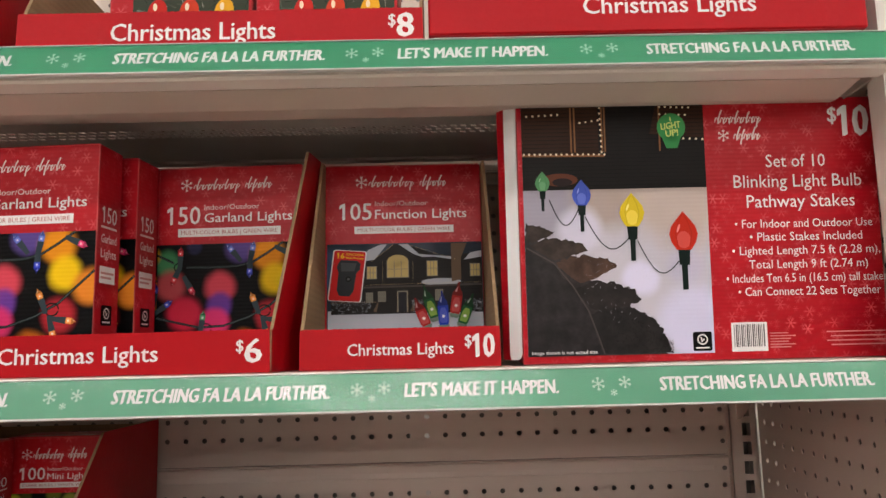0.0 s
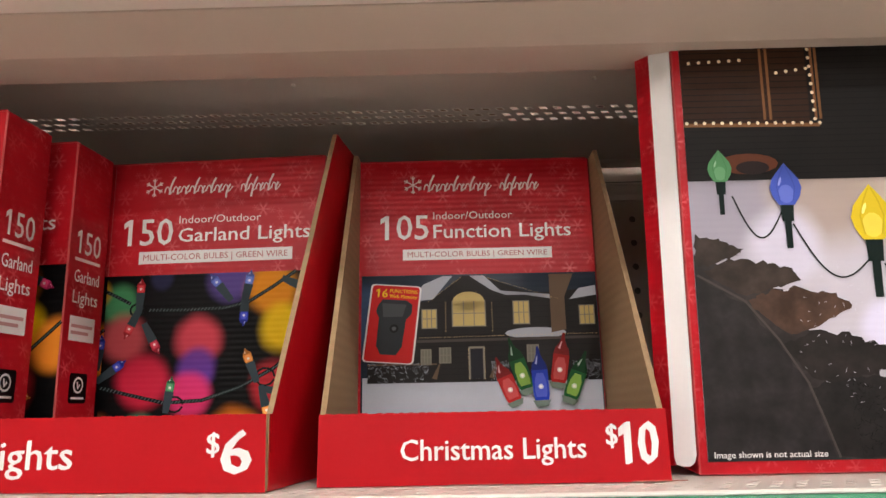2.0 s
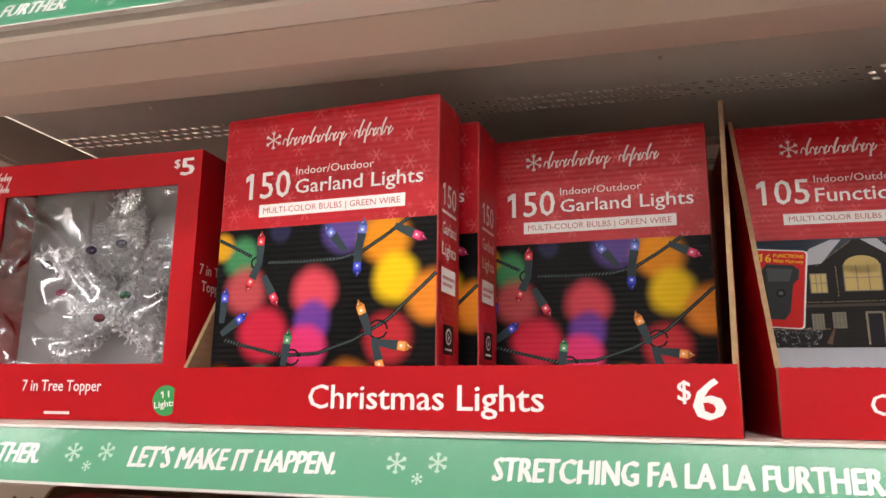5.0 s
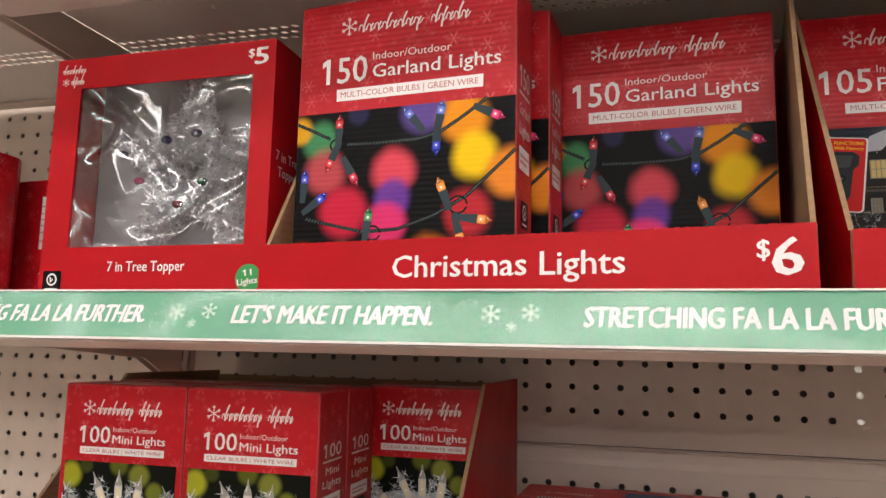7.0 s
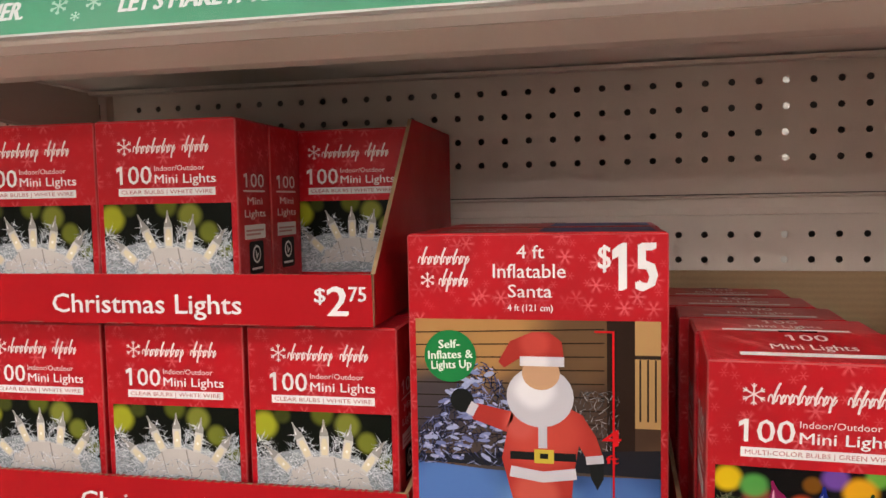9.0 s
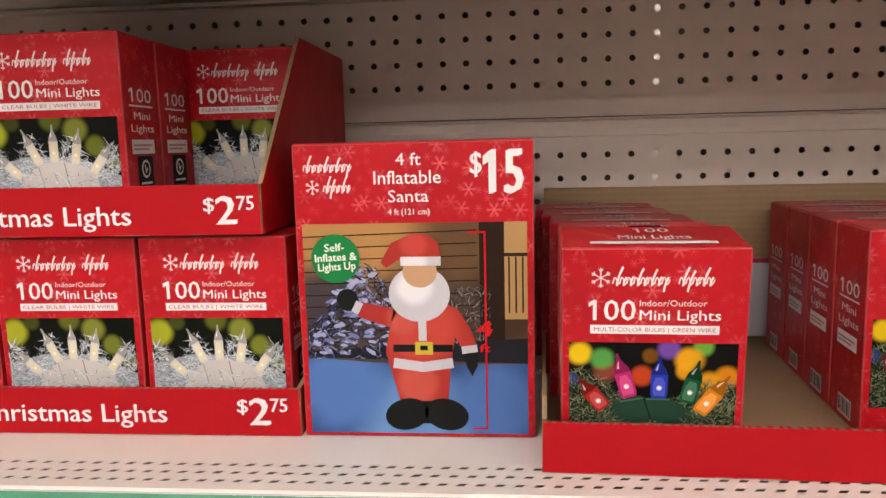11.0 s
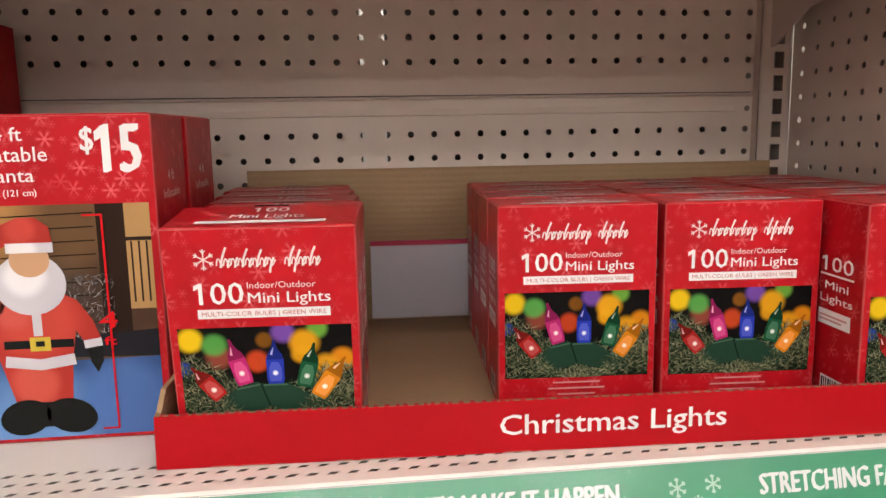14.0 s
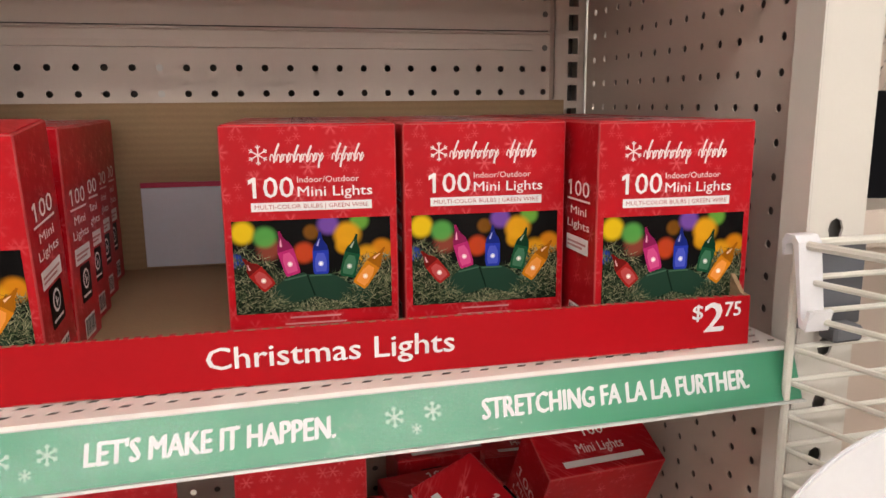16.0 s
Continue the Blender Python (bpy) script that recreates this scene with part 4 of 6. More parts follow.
def garland_picture(parent):
    w, h = W_BIG, 0.575 * H_BIG
    s = Sheet()
    s.rect(0.0006, 0, w - 0.0006, h, GARLAND, 1)
    arcs = (((0.0, 0.95), (0.08, 0.90), (0.17, 0.84)), ((0.25, 0.80), (0.40, 0.795), (0.58, 0.80), (0.68, 0.83), (0.78, 0.91), (0.88, 1.0)),
            ((0.06, 0.37), (0.18, 0.33), (0.34, 0.28), (0.5, 0.29), (0.66, 0.36), (0.8, 0.46), (0.9, 0.58), (1.0, 0.70)))
    for arc in arcs:
        twisted(s, [(a * w * 0.998, b * h * 0.998) for a, b in arc], 0.0026, 2)
    for cx, cz, r in ((0.385, 0.27, 0.035), (0.76, 0.41, 0.04), (0.2, 0.8, 0.03)):
        ring = [((cx + r * math.cos(k * 0.6)) * w, (cz + r * 1.2 * math.sin(k * 0.6)) * h) for k in range(11)]
        s.line(ring, 0.0014, ink((0.012, 0.02, 0.02)), 3)
    stem = (0.055, 0.085, 0.10)
    for bx, bz, a, tone in ((0.211, 0.90, 88, (0.5, 0.02, 0.03)), (0.178, 0.712, 245, (0.5, 0.03, 0.04)), (0.278, 0.62, -60, (0.5, 0.02, 0.05)), (0.55, 0.94, 130, (0.10, 0.14, 0.5)),
                            (0.678, 0.955, 80, (0.10, 0.16, 0.5)), (0.663, 0.773, -92, (0.03, 0.05, 0.5)), (0.90, 0.91, -25, (0.6, 0.03, 0.14)), (0.05, 0.583, 85, (0.04, 0.06, 0.45)),
                            (0.117, 0.47, 35, (0.03, 0.05, 0.45)), (0.361, 0.341, 82, (0.05, 0.24, 0.09)), (0.339, 0.068, -95, (0.12, 0.35, 0.16)), (0.428, 0.114, -48, (0.12, 0.35, 0.16)),
                            (0.694, 0.492, 112, (0.75, 0.25, 0.04)), (0.767, 0.25, -75, (0.78, 0.28, 0.05)), (0.844, 0.326, -8, (0.78, 0.28, 0.06))):
        bulb(s, bx * w, min(bz, 0.93) * h, a, 0.0105, 0.0062, tone, 4, True, stem, 1.45)
    s.put("picture", parent, "printed photograph of coloured garland bulbs", pose(0, -0.0002, 0.035 * H_BIG))


def garland_box(at):
    ob = thing("light_set_box", at, "red carton of 150 multi-color garland lights", "box", "garland light boxes")
    carton_body(ob, W_BIG, D_BIG, H_BIG, RED_BIG)
    front_titles(ob, W_BIG, H_BIG, BIG, "150", "Garland Lights", "MULTI-COLOR BULBS | GREEN WIRE")
    garland_picture(ob)
    side_print(ob, W_BIG, D_BIG, H_BIG, ("150", "Garland", "Lights"), True)
    return ob


tray("display_tray", pose(-0.518, 0.7165, MID + LIFT, 0, 0, -7.3), 0.3755, 0.29, 0.0385, 0.235, 0.118, "long red display tray holding garland light boxes",
     ([("Christmas Lights", 0.1115, 0.2695, 0.0120, 0.0150)], ("6", "", 0.3435, 0.369, 0.0095, 0.0210)))
FLOOR_IN = MID + 0.0040
garland_box(pose(-0.4950, 0.7235, FLOOR_IN, 0, 0, -5.0))
garland_box(pose(-0.4790, 0.7830, FLOOR_IN, 0, 0, -6.0))
garland_box(pose(-0.3140, 0.8180, FLOOR_IN + 0.0005, 0, 0, -4.0))
garland_box(pose(-0.3095, 0.8690, FLOOR_IN, 0, 0, -5.0))
garland_box(pose(-0.4750, 0.8350, FLOOR_IN, 0, 0, -6.0))


def function_picture(parent):
    w, h = W_BIG, 0.545 * H_BIG
    s = Sheet()
    night = soft_print("night_print", (0.030, 0.045, 0.075), [(0.04, 0.75, 0.14, (0.045, 0.08, 0.16)), (0.5, 0.95, 0.2, (0.05, 0.06, 0.08)), (0.9, 0.4, 0.2, (0.04, 0.045, 0.05))], (w, h), 0.25)
    s.rect(0.004, 0, w - 0.001, h, night, 1)
    q = lambda pts, mat, lv: s.shape([(a * w, b * h) for a, b in pts], mat, lv)
    wood, dark, snow = ink((0.030, 0.024, 0.022)), ink((0.012, 0.011, 0.012)), ink((0.42, 0.44, 0.50))
    q([(0.03, 0.0), (0.99, 0.0), (0.99, 0.26), (0.03, 0.26)], snow, 2)
    q([(0.05, 0.22), (0.99, 0.22), (0.99, 0.88), (0.05, 0.78)], wood, 3)
    q([(0.25, 0.75), (0.30, 0.80), (0.44, 0.99), (0.52, 0.99), (0.80, 0.80), (0.80, 0.55), (0.25, 0.55)], wood, 3.5)
    for k in range(16):
        z = 0.235 + k * 0.04
        s.line([(0.06 * w, z * h), (0.985 * w, z * h)], 0.0003, dark, 3.8)
    q([(0.47, 0.99), (0.53, 0.99), (0.60, 0.87), (0.72, 0.84), (0.83, 0.80), (0.80, 0.84), (0.62, 0.84), (0.56, 0.88)], snow, 4)
    q([(0.22, 0.80), (0.32, 0.82), (0.40, 0.99), (0.36, 0.99), (0.28, 0.93)], snow, 4)
    q([(0.88, 0.80), (0.99, 0.83), (0.99, 0.90), (0.92, 0.88)], snow, 4)
    s.oval(0.735 * w, 0.56 * h, 0.125 * w, 0.04 * h, snow, 4, 16)
    q([(0.04, 0.52), (0.99, 0.535), (0.99, 0.515), (0.04, 0.50)], ink((0.10, 0.08, 0.07)), 4.2)
    tan = ink((0.16, 0.10, 0.06))
    q([(0.80, 0.99), (0.90, 0.99), (0.86, 0.82), (0.86, 0.58), (0.80, 0.56)], tan, 4.1)
    warm, frame_ink = ink((0.55, 0.42, 0.16)), ink((0.24, 0.22, 0.17))
    for x0, x1, z0, z1 in ((0.40, 0.53, 0.62, 0.80), (0.275, 0.33, 0.61, 0.74), (0.65, 0.71, 0.63, 0.79), (0.92, 0.975, 0.62, 0.75), (0.27, 0.305, 0.35, 0.45), (0.345, 0.385, 0.36, 0.46), (0.70, 0.74, 0.36, 0.47)):
        s.rect(x0 * w - 0.0008, z0 * h - 0.0008, x1 * w + 0.0008, z1 * h + 0.0008, frame_ink, 5)
        s.rect(x0 * w, z0 * h, x1 * w, z1 * h, warm if z0 > 0.5 else ink((0.20, 0.19, 0.15)), 6)
        for k in (1, 2):
            xx = x0 + (x1 - x0) * k / 3
            s.line([(xx * w, z0 * h), (xx * w, z1 * h)], 0.0007, frame_ink, 7)
        s.line([(x0 * w, (z0 + z1) / 2 * h), (x1 * w, (z0 + z1) / 2 * h)], 0.0007, frame_ink, 7)
    s.oval(0.465 * w, 0.80 * h, 0.065 * w, 0.07 * h, warm, 6, 18)
    s.rect(0.46 * w, 0.24 * h, 0.525 * w, 0.47 * h, frame_ink, 5)
    s.rect(0.467 * w, 0.24 * h, 0.518 * w, 0.455 * h, ink((0.03, 0.028, 0.04)), 6)
    rnd = random.Random(3)
    gold = ink((0.75, 0.55, 0.28))
    runs = (((0.30, 0.80), (0.44, 0.985)), ((0.52, 0.985), (0.84, 0.80)), ((0.05, 0.535), (0.99, 0.55)), ((0.46, 0.24), (0.46, 0.47)), ((0.525, 0.24), (0.525, 0.47)), ((0.37, 0.58), (0.37, 0.80)), ((0.56, 0.58), (0.56, 0.80)))
    for (ax, az), (bx, bz) in runs:
        n = int(math.hypot((bx - ax) * w, (bz - az) * h) / 0.0022)
        for k in range(n):
            f = (k + rnd.random() * 0.5) / n
            s.oval((ax + (bx - ax) * f) * w, (az + (bz - az) * f) * h, 0.00035, 0.00035, gold, 8, 6)
    for x0, x1 in ((0.05, 0.30), (0.55, 0.62), (0.88, 0.99)):
        needles(s, rnd, x0 * w, 0.22 * h, x1 * w, 0.36 * h, 120, [(0.42, 0.45, 0.5), (0.2, 0.22, 0.25), (0.05, 0.06, 0.07), (0.32, 0.35, 0.4)], 0.004, 5, 360)
    s.line([(0.05 * w, 0.35 * h), (0.33 * w, 0.35 * h)], 0.0012, tan, 5)
    for xx in (0.31, 0.54):
        s.shape([(xx * w, 0.25 * h), ((xx + 0.03) * w, 0.35 * h), ((xx + 0.035) * w, 0.35 * h), ((xx + 0.02) * w, 0.24 * h)], tan, 6)
    # the controller on its red card, set askew
    first = len(s.verts)
    s.rect(0.045 * w, 0.36 * h, 0.255 * w, 0.93 * h, WHITE, 9, 0.003)
    s.rect(0.052 * w, 0.367 * h, 0.248 * w, 0.922 * h, ink((0.58, 0.012, 0.012)), 10, 0.0026)
    yellow = ink((0.85, 0.55, 0.01))
    write(s, "16", 0.07 * w, 0.118 * w, 0.835 * h, 0.0072, yellow, 0.02, 0, 11)
    write(s, "FUNCTIONS", 0.125 * w, 0.240 * w, 0.872 * h, 0.0032, yellow, 0.02, 0, 11)
    write(s, "With Memory", 0.125 * w, 0.240 * w, 0.835 * h, 0.0030, yellow, 0.02, 0, 11)
    pod = ink((0.045, 0.052, 0.058))
    s.shape([(0.085 * w, 0.78 * h), (0.10 * w, 0.82 * h), (0.20 * w, 0.82 * h), (0.225 * w, 0.79 * h), (0.225 * w, 0.72 * h), (0.205 * w, 0.68 * h), (0.20 * w, 0.48 * h), (0.18 * w, 0.42 * h), (0.115 * w, 0.42 * h), (0.095 * w, 0.48 * h), (0.093 * w, 0.68 * h), (0.078 * w, 0.73 * h)], pod, 11)
    s.shape([(0.10 * w, 0.79 * h), (0.20 * w, 0.79 * h), (0.19 * w, 0.70 * h), (0.11 * w, 0.69 * h)], ink((0.09, 0.10, 0.11)), 12)
    s.oval(0.16 * w, 0.61 * h, 0.0032, 0.0038, ink((0.015, 0.016, 0.018)), 12, 14)
    s.oval(0.16 * w, 0.61 * h, 0.0016, 0.0018, ink((0.12, 0.13, 0.14)), 13, 10)
    ca, sa, mx, mz = math.cos(radians(-5.5)), math.sin(radians(-5.5)), 0.15 * w, 0.64 * h
    s.verts[first:] = [(mx + (x - mx) * ca - (z - mz) * sa, y, mz + (x - mx) * sa + (z - mz) * ca) for x, y, z in s.verts[first:]]
    s.verts[4:] = [(x, y, 0.16 * h + 0.838 * z) for x, y, z in s.verts[4:]]
    s.rect(0.004, 0, w - 0.001, 0.17 * h, snow, 1.5)
    for k, (bx, bz, a, ln, tone) in enumerate(((0.64, 0.23, 112, 0.033, (0.36, 0.012, 0.012)), (0.689, 0.30, 107.6, 0.038, (0.012, 0.12, 0.03)), (0.814, 0.33, 81, 0.036, (0.36, 0.014, 0.012)),
                                               (0.746, 0.23, 92.7, 0.038, (0.012, 0.035, 0.36)), (0.857, 0.24, 69, 0.035, (0.012, 0.12, 0.03)))):
        bulb(s, bx * w, bz * h, a, ln, 0.0112, tone, 14 + 4 * k, True, (0.16, 0.21, 0.17), 0.12, (0.20, 0.36, 0.06) if tone[1] > 0.1 else None)
    s.put("picture", parent, "printed night photograph of a lit log house", pose(0, -0.0002, 0.045 * H_BIG))


tray("display_tray", pose(-0.1235, 0.6895, MID + LIFT), 0.1868, 0.31, 0.0375, 0.222, 0.135, "red display tray with one function light box",
     ([("Christmas Lights", 0.0444, 0.1429, 0.0128, 0.0108)], ("10", "", 0.1535, 0.1820, 0.0095, 0.0212)), side=0.232)
func = thing("light_set_box", pose(-0.1225, 0.828, FLOOR_IN + 0.0026, -3) @ Matrix.Diagonal((1.05, 1, 1.015, 1)), "red carton of 105 multi-color function lights", "box")
carton_body(func, W_BIG, D_BIG, H_BIG, RED_BIG)
LAY = dict(BIG, mark=(0.20, 0.80, 0.885, 0.062), count=(0.10, 0.305, 0.715, 0.086), place=(0.325, 0.66, 0.785, 0.026), kind=(0.325, 0.905, 0.718, 0.048), bar=(0.195, 0.82, 0.642, 0.680))
front_titles(func, W_BIG, H_BIG, LAY, "105", "Function Lights", "MULTI-COLOR BULBS | GREEN WIRE")
function_picture(func)


# pathway stake carton
PW, PH, PD = 0.3565, 0.2575, 0.058
stakes = thing("pathway_stakes_box", pose(0.0870, 0.7185, MID + LIFT, 3.5, 0.0), "large red carton of bulb-shaped pathway stakes", "box")
carton_body(stakes, PW, PD, PH, RED_BIG, False)
# the opened end: a white tuck flap with rounded corners bent outwards, a red one behind it
flap = [(-0.0128, 0.010), (-0.0118, 0.0055), (-0.008, 0.0045), (-0.0042, 0.0048), (-0.0018, 0.0068), (-0.0006, 0.011), (-0.0004, PH - 0.004), (-0.003, PH - 0.0012), (-0.0128, PH - 0.0012)]
part("tuck_flap", prism(flap, "y", 0.0, 0.0012), WHITE_BOARD, stakes, "scuffed white tuck flap, bent outwards", pose(0, 0.0014, 0, 0, 0, -22.6))
part("end_flap", block(-0.0125, 0.0, 0.0045, 0.0, 0.0012, PH - 0.001, 0.0004), RED_BIG, stakes, "red end flap", pose(-0.0118, 0.0068, 0, 0, 0, -62))
w0, w1 = 0.005, 0.186
pic = Sheet()
pw, ph = w1 - w0, PH - 0.012
SNOW_MAT = soft_print("snow_night_print", (0.98, 0.94, 1.08), [(0.10, 0.60, 0.20, (0.30, 0.28, 0.34)), (0.45, 0.64, 0.20, (0.36, 0.29, 0.26)), (0.85, 0.61, 0.26, (0.46, 0.38, 0.34)), (0.30, 0.50, 0.12, (0.56, 0.54, 0.66)), (0.86, 0.34, 0.10, (0.46, 0.44, 0.56)), (0.62, 0.30, 0.10, (0.64, 0.62, 0.80)), (0.9, 0.12, 0.2, (0.58, 0.57, 0.76))], (pw, ph), 0.1)
pic.rect(0, 0, pw, ph, SNOW_MAT, 1)
g = lambda pts, mat, lv: pic.shape([(a * pw, b * ph) for a, b in pts], mat, lv)
g([(0, 0.66), (1, 0.66), (1, 1), (0, 1)], ink((0.026, 0.022, 0.021)), 2)
brown_wall = ink((0.065, 0.028, 0.016))
g([(0, 0.80), (0.42, 0.80), (0.42, 1), (0, 1)], brown_wall, 3)
g([(0.70, 0.88), (1, 0.86), (1, 1), (0.74, 1)], brown_wall, 3)
rnd = random.Random(8)
for k in range(22):
    pic.line([(0, (0.66 + k * 0.0155) * ph), (pw, (0.66 + k * 0.0155) * ph)], 0.0004, ink((0.012, 0.012, 0.012)), 3.5)
trim_ink = ink((0.24, 0.11, 0.045))
for x in (0.27, 0.29, 0.44, 0.455, 0.755):
    pic.line([(x * pw, 0.81 * ph), (x * pw, 0.995 * ph)], 0.0016, trim_ink, 4)
pic.line([(0, 0.80 * ph), (0.45 * pw, 0.795 * ph)], 0.0022, trim_ink, 4)
warm_dot = ink((0.92, 0.78, 0.55))
for (ax, az), (bx, bz) in (((0.01, 0.805), (0.45, 0.80)), ((0.435, 0.81), (0.43, 0.99)), ((0.03, 0.96), (0.2, 0.965)), ((0.32, 0.93), (0.42, 0.94)), ((0.76, 0.99), (0.92, 0.985)), ((0.76, 0.96), (0.9, 0.955)), ((0.85, 0.86), (0.99, 0.855))):
    n = int(math.hypot((bx - ax) * pw, (bz - az) * ph) / 0.0052)
    for k in range(n + 1):
        f = k / max(n, 1)
        pic.oval((ax + (bx - ax) * f) * pw, (az + (bz - az) * f) * ph, 0.0011, 0.0011, warm_dot, 5, 8)
pic.oval(0.20 * pw, 0.700 * ph, 0.10 * pw, 0.026 * ph, ink((0.16, 0.05, 0.025)), 4, 16)
pic.oval(0.215 * pw, 0.690 * ph, 0.055 * pw, 0.017 * ph, ink((0.05, 0.03, 0.03)), 4.5, 16)
# dark stepping stones across the snow
for step, (pts, tone) in enumerate(((((0, 0.0), (0.745, 0.0), (0.70, 0.09), (0.57, 0.18), (0.55, 0.22), (0.42, 0.285), (0.27, 0.31), (0.28, 0.39), (0.12, 0.44), (0, 0.48)), (0.030, 0.025, 0.025)),
                  (((0, 0.0), (0.40, 0.0), (0.33, 0.17), (0.25, 0.27), (0.155, 0.36), (0.015, 0.42), (0, 0.43)), (0.020, 0.017, 0.018)),
                  (((0.335, 0.165), (0.45, 0.19), (0.58, 0.185), (0.68, 0.14), (0.72, 0.10), (0.75, 0.05), (0.77, 0.005), (0.42, 0.005)), (0.014, 0.012, 0.012)),
                  (((0.265, 0.265), (0.36, 0.292), (0.47, 0.285), (0.58, 0.255), (0.62, 0.215), (0.54, 0.19), (0.44, 0.178), (0.34, 0.18)), (0.018, 0.014, 0.013)),
                  (((0.16, 0.368), (0.23, 0.388), (0.32, 0.396), (0.44, 0.380), (0.50, 0.354), (0.40, 0.312), (0.29, 0.284), (0.22, 0.325)), (0.070, 0.036, 0.024)),
                  (((0.03, 0.434), (0.12, 0.464), (0.22, 0.458), (0.31, 0.446), (0.34, 0.412), (0.25, 0.392), (0.147, 0.380)), (0.040, 0.027, 0.022)),
                  (((0.004, 0.525), (0.08, 0.512), (0.155, 0.494), (0.14, 0.473), (0.06, 0.456), (0.004, 0.446)), (0.032, 0.022, 0.018)))):
    rough_pts = []
    for i, p in enumerate(pts):
        qn = pts[(i + 1) % len(pts)]
        for k in range(6):
            f = k / 6
            jx, jz = (0, 0) if min(p[0], p[1], qn[0], qn[1]) < 0.001 else (rnd.uniform(-0.008, 0.008), rnd.uniform(-0.006, 0.006))
            rough_pts.append((max(0, p[0] + (qn[0] - p[0]) * f + jx), max(0, p[1] + (qn[1] - p[1]) * f + jz)))
    g(rough_pts, surface("stone_print", tuple(c * 0.6 for c in tone), 0.42, blotch=(70, 0.55), grain=(300, 0.3), bump=0.05, tint=tuple(c * 1.9 for c in tone), spec=0.2), 6 + 0.1 * step)
for run in (((0.01, 0.43), (0.15, 0.366), (0.25, 0.276), (0.33, 0.174), (0.37, 0.09), (0.41, 0.005)),):
    pic.line([((a + rnd.uniform(-0.006, 0.006)) * pw, b * ph) for a, b in run], 0.0013, ink((0.10, 0.085, 0.08)), 6.8)
needles(pic, rnd, 0.30 * pw, 0.10 * ph, 0.98 * pw, 0.48 * ph, 300, [(0.62, 0.60, 0.70), (0.50, 0.48, 0.58)], 0.0024, 5.5, 360)
needles(pic, rnd, 0.46 * pw, 0.0, 0.78 * pw, 0.21 * ph, 420, [(0.015, 0.014, 0.014), (0.03, 0.027, 0.026)], 0.004, 6.5, 360, 90, lambda u: 0.95 - 0.75 * u)
wire = ink((0.02, 0.028, 0.025))
for (ax, az), (bx, bz) in (((0.14, 0.62), (0.30, 0.585)), ((0.33, 0.55), (0.57, 0.465)), ((0.61, 0.45), (0.83, 0.365))):
    arc = [((ax + (bx - ax) * k / 14) * pw, (az + (bz - az) * k / 14 - 0.085 * math.sin(math.pi * k / 14)) * ph) for k in range(15)]
    pic.line(arc, 0.0010, wire, 7)
for bx, bz, r, tone in ((0.105, 0.69, 0.040, (0.10, 0.30, 0.13)), (0.315, 0.64, 0.052, (0.06, 0.10, 0.46)), (0.585, 0.565, 0.068, (0.62, 0.47, 0.02)), (0.86, 0.475, 0.078, (0.48, 0.025, 0.012))):
    x, z, rr = bx * pw, bz * ph, r * pw
    pic.shape([(x - rr * 0.42, z - rr * 1.1), (x + rr * 0.42, z - rr * 1.1), (x + rr * 0.36, z - rr * 2.2), (x + rr * 0.2, z - rr * 2.2), (x + rr * 0.18, z - rr * 3.9), (x - rr * 0.2, z - rr * 3.9), (x - rr * 0.22, z - rr * 2.2), (x - rr * 0.36, z - rr * 2.2)], ink((0.014, 0.03, 0.026)), 8)
    flame = [(x + rr * a, z + rr * b) for a, b in ((-0.5, -1.15), (0.5, -1.15), (0.86, -0.6), (1.0, -0.05), (0.84, 0.5), (0.5, 0.95), (0.16, 1.35), (0, 1.55), (-0.16, 1.35), (-0.5, 0.95), (-0.84, 0.5), (-1.0, -0.05), (-0.86, -0.6))]
    pic.shape(flame, ink(tone), 9)
    pic.oval(x, z - rr * 0.45, rr * 0.5, rr * 0.6, ink(tuple(min(0.85, c * 1.15 + 0.05) for c in tone)), 10, 14)
    for a in (-0.45, 0.45):
        pic.line([(x + rr * a * 0.9, z - rr * 0.9), (x + rr * a * 1.25, z), (x + rr * a * 0.8, z + rr * 0.7), (x + rr * a * 0.15, z + rr * 1.35)], rr * 0.07, ink(tuple(c * 0.80 for c in tone)), 10.5)
    pic.oval(x - rr * 0.35, z + rr * 0.35, rr * 0.08, rr * 0.3, ink(tuple(min(0.85, c * 1.2 + 0.2) for c in tone)), 11, 10, -20)
# "light up" mark, small print, badge
green_mark = ink((0.05, 0.30, 0.09))
pic.oval(0.82 * pw, 0.905 * ph, 0.078 * pw, 0.078 * pw, green_mark, 8, 20)
g([(0.765, 0.87), (0.875, 0.87), (0.85, 0.82), (0.79, 0.82)], green_mark, 8)
pale_green = ink((0.75, 0.85, 0.25))
write(pic, "I", 0.815 * pw, 0.822 * pw, 0.928 * ph, 0.0045, pale_green, 0.02, 0, 9, 6)
write(pic, "LIGHT", 0.765 * pw, 0.875 * pw, 0.895 * ph, 0.0065, pale_green, 0.03, 0, 9, 6)
write(pic, "UP!", 0.79 * pw, 0.86 * pw, 0.866 * ph, 0.0065, pale_green, 0.03, 0, 9, 6)
write(pic, "Image shown is not actual size", 0.02 * pw, 0.37 * pw, 0.008 * ph, 0.0034, WHITE, 0.01, 0, 9)
badge(pic, 0.885 * pw, 0.008 * ph, 0.0185)
pic.put("picture", stakes, "printed night photograph of coloured bulb stakes in snow", pose(w0, -0.0002, 0.0075))
st = Sheet()
st.level = 2
script_mark(st, 0.195, 0.247, 0.2155, 0.0165, CREAM, 2, True)
st.put("maker_mark", stakes, "pale script maker's mark with a snowflake")
st = Sheet()
st.level = 2
write(st, "Set of 10", 0.246, 0.305, 0.188, 0.0125, WHITE, 0.0)
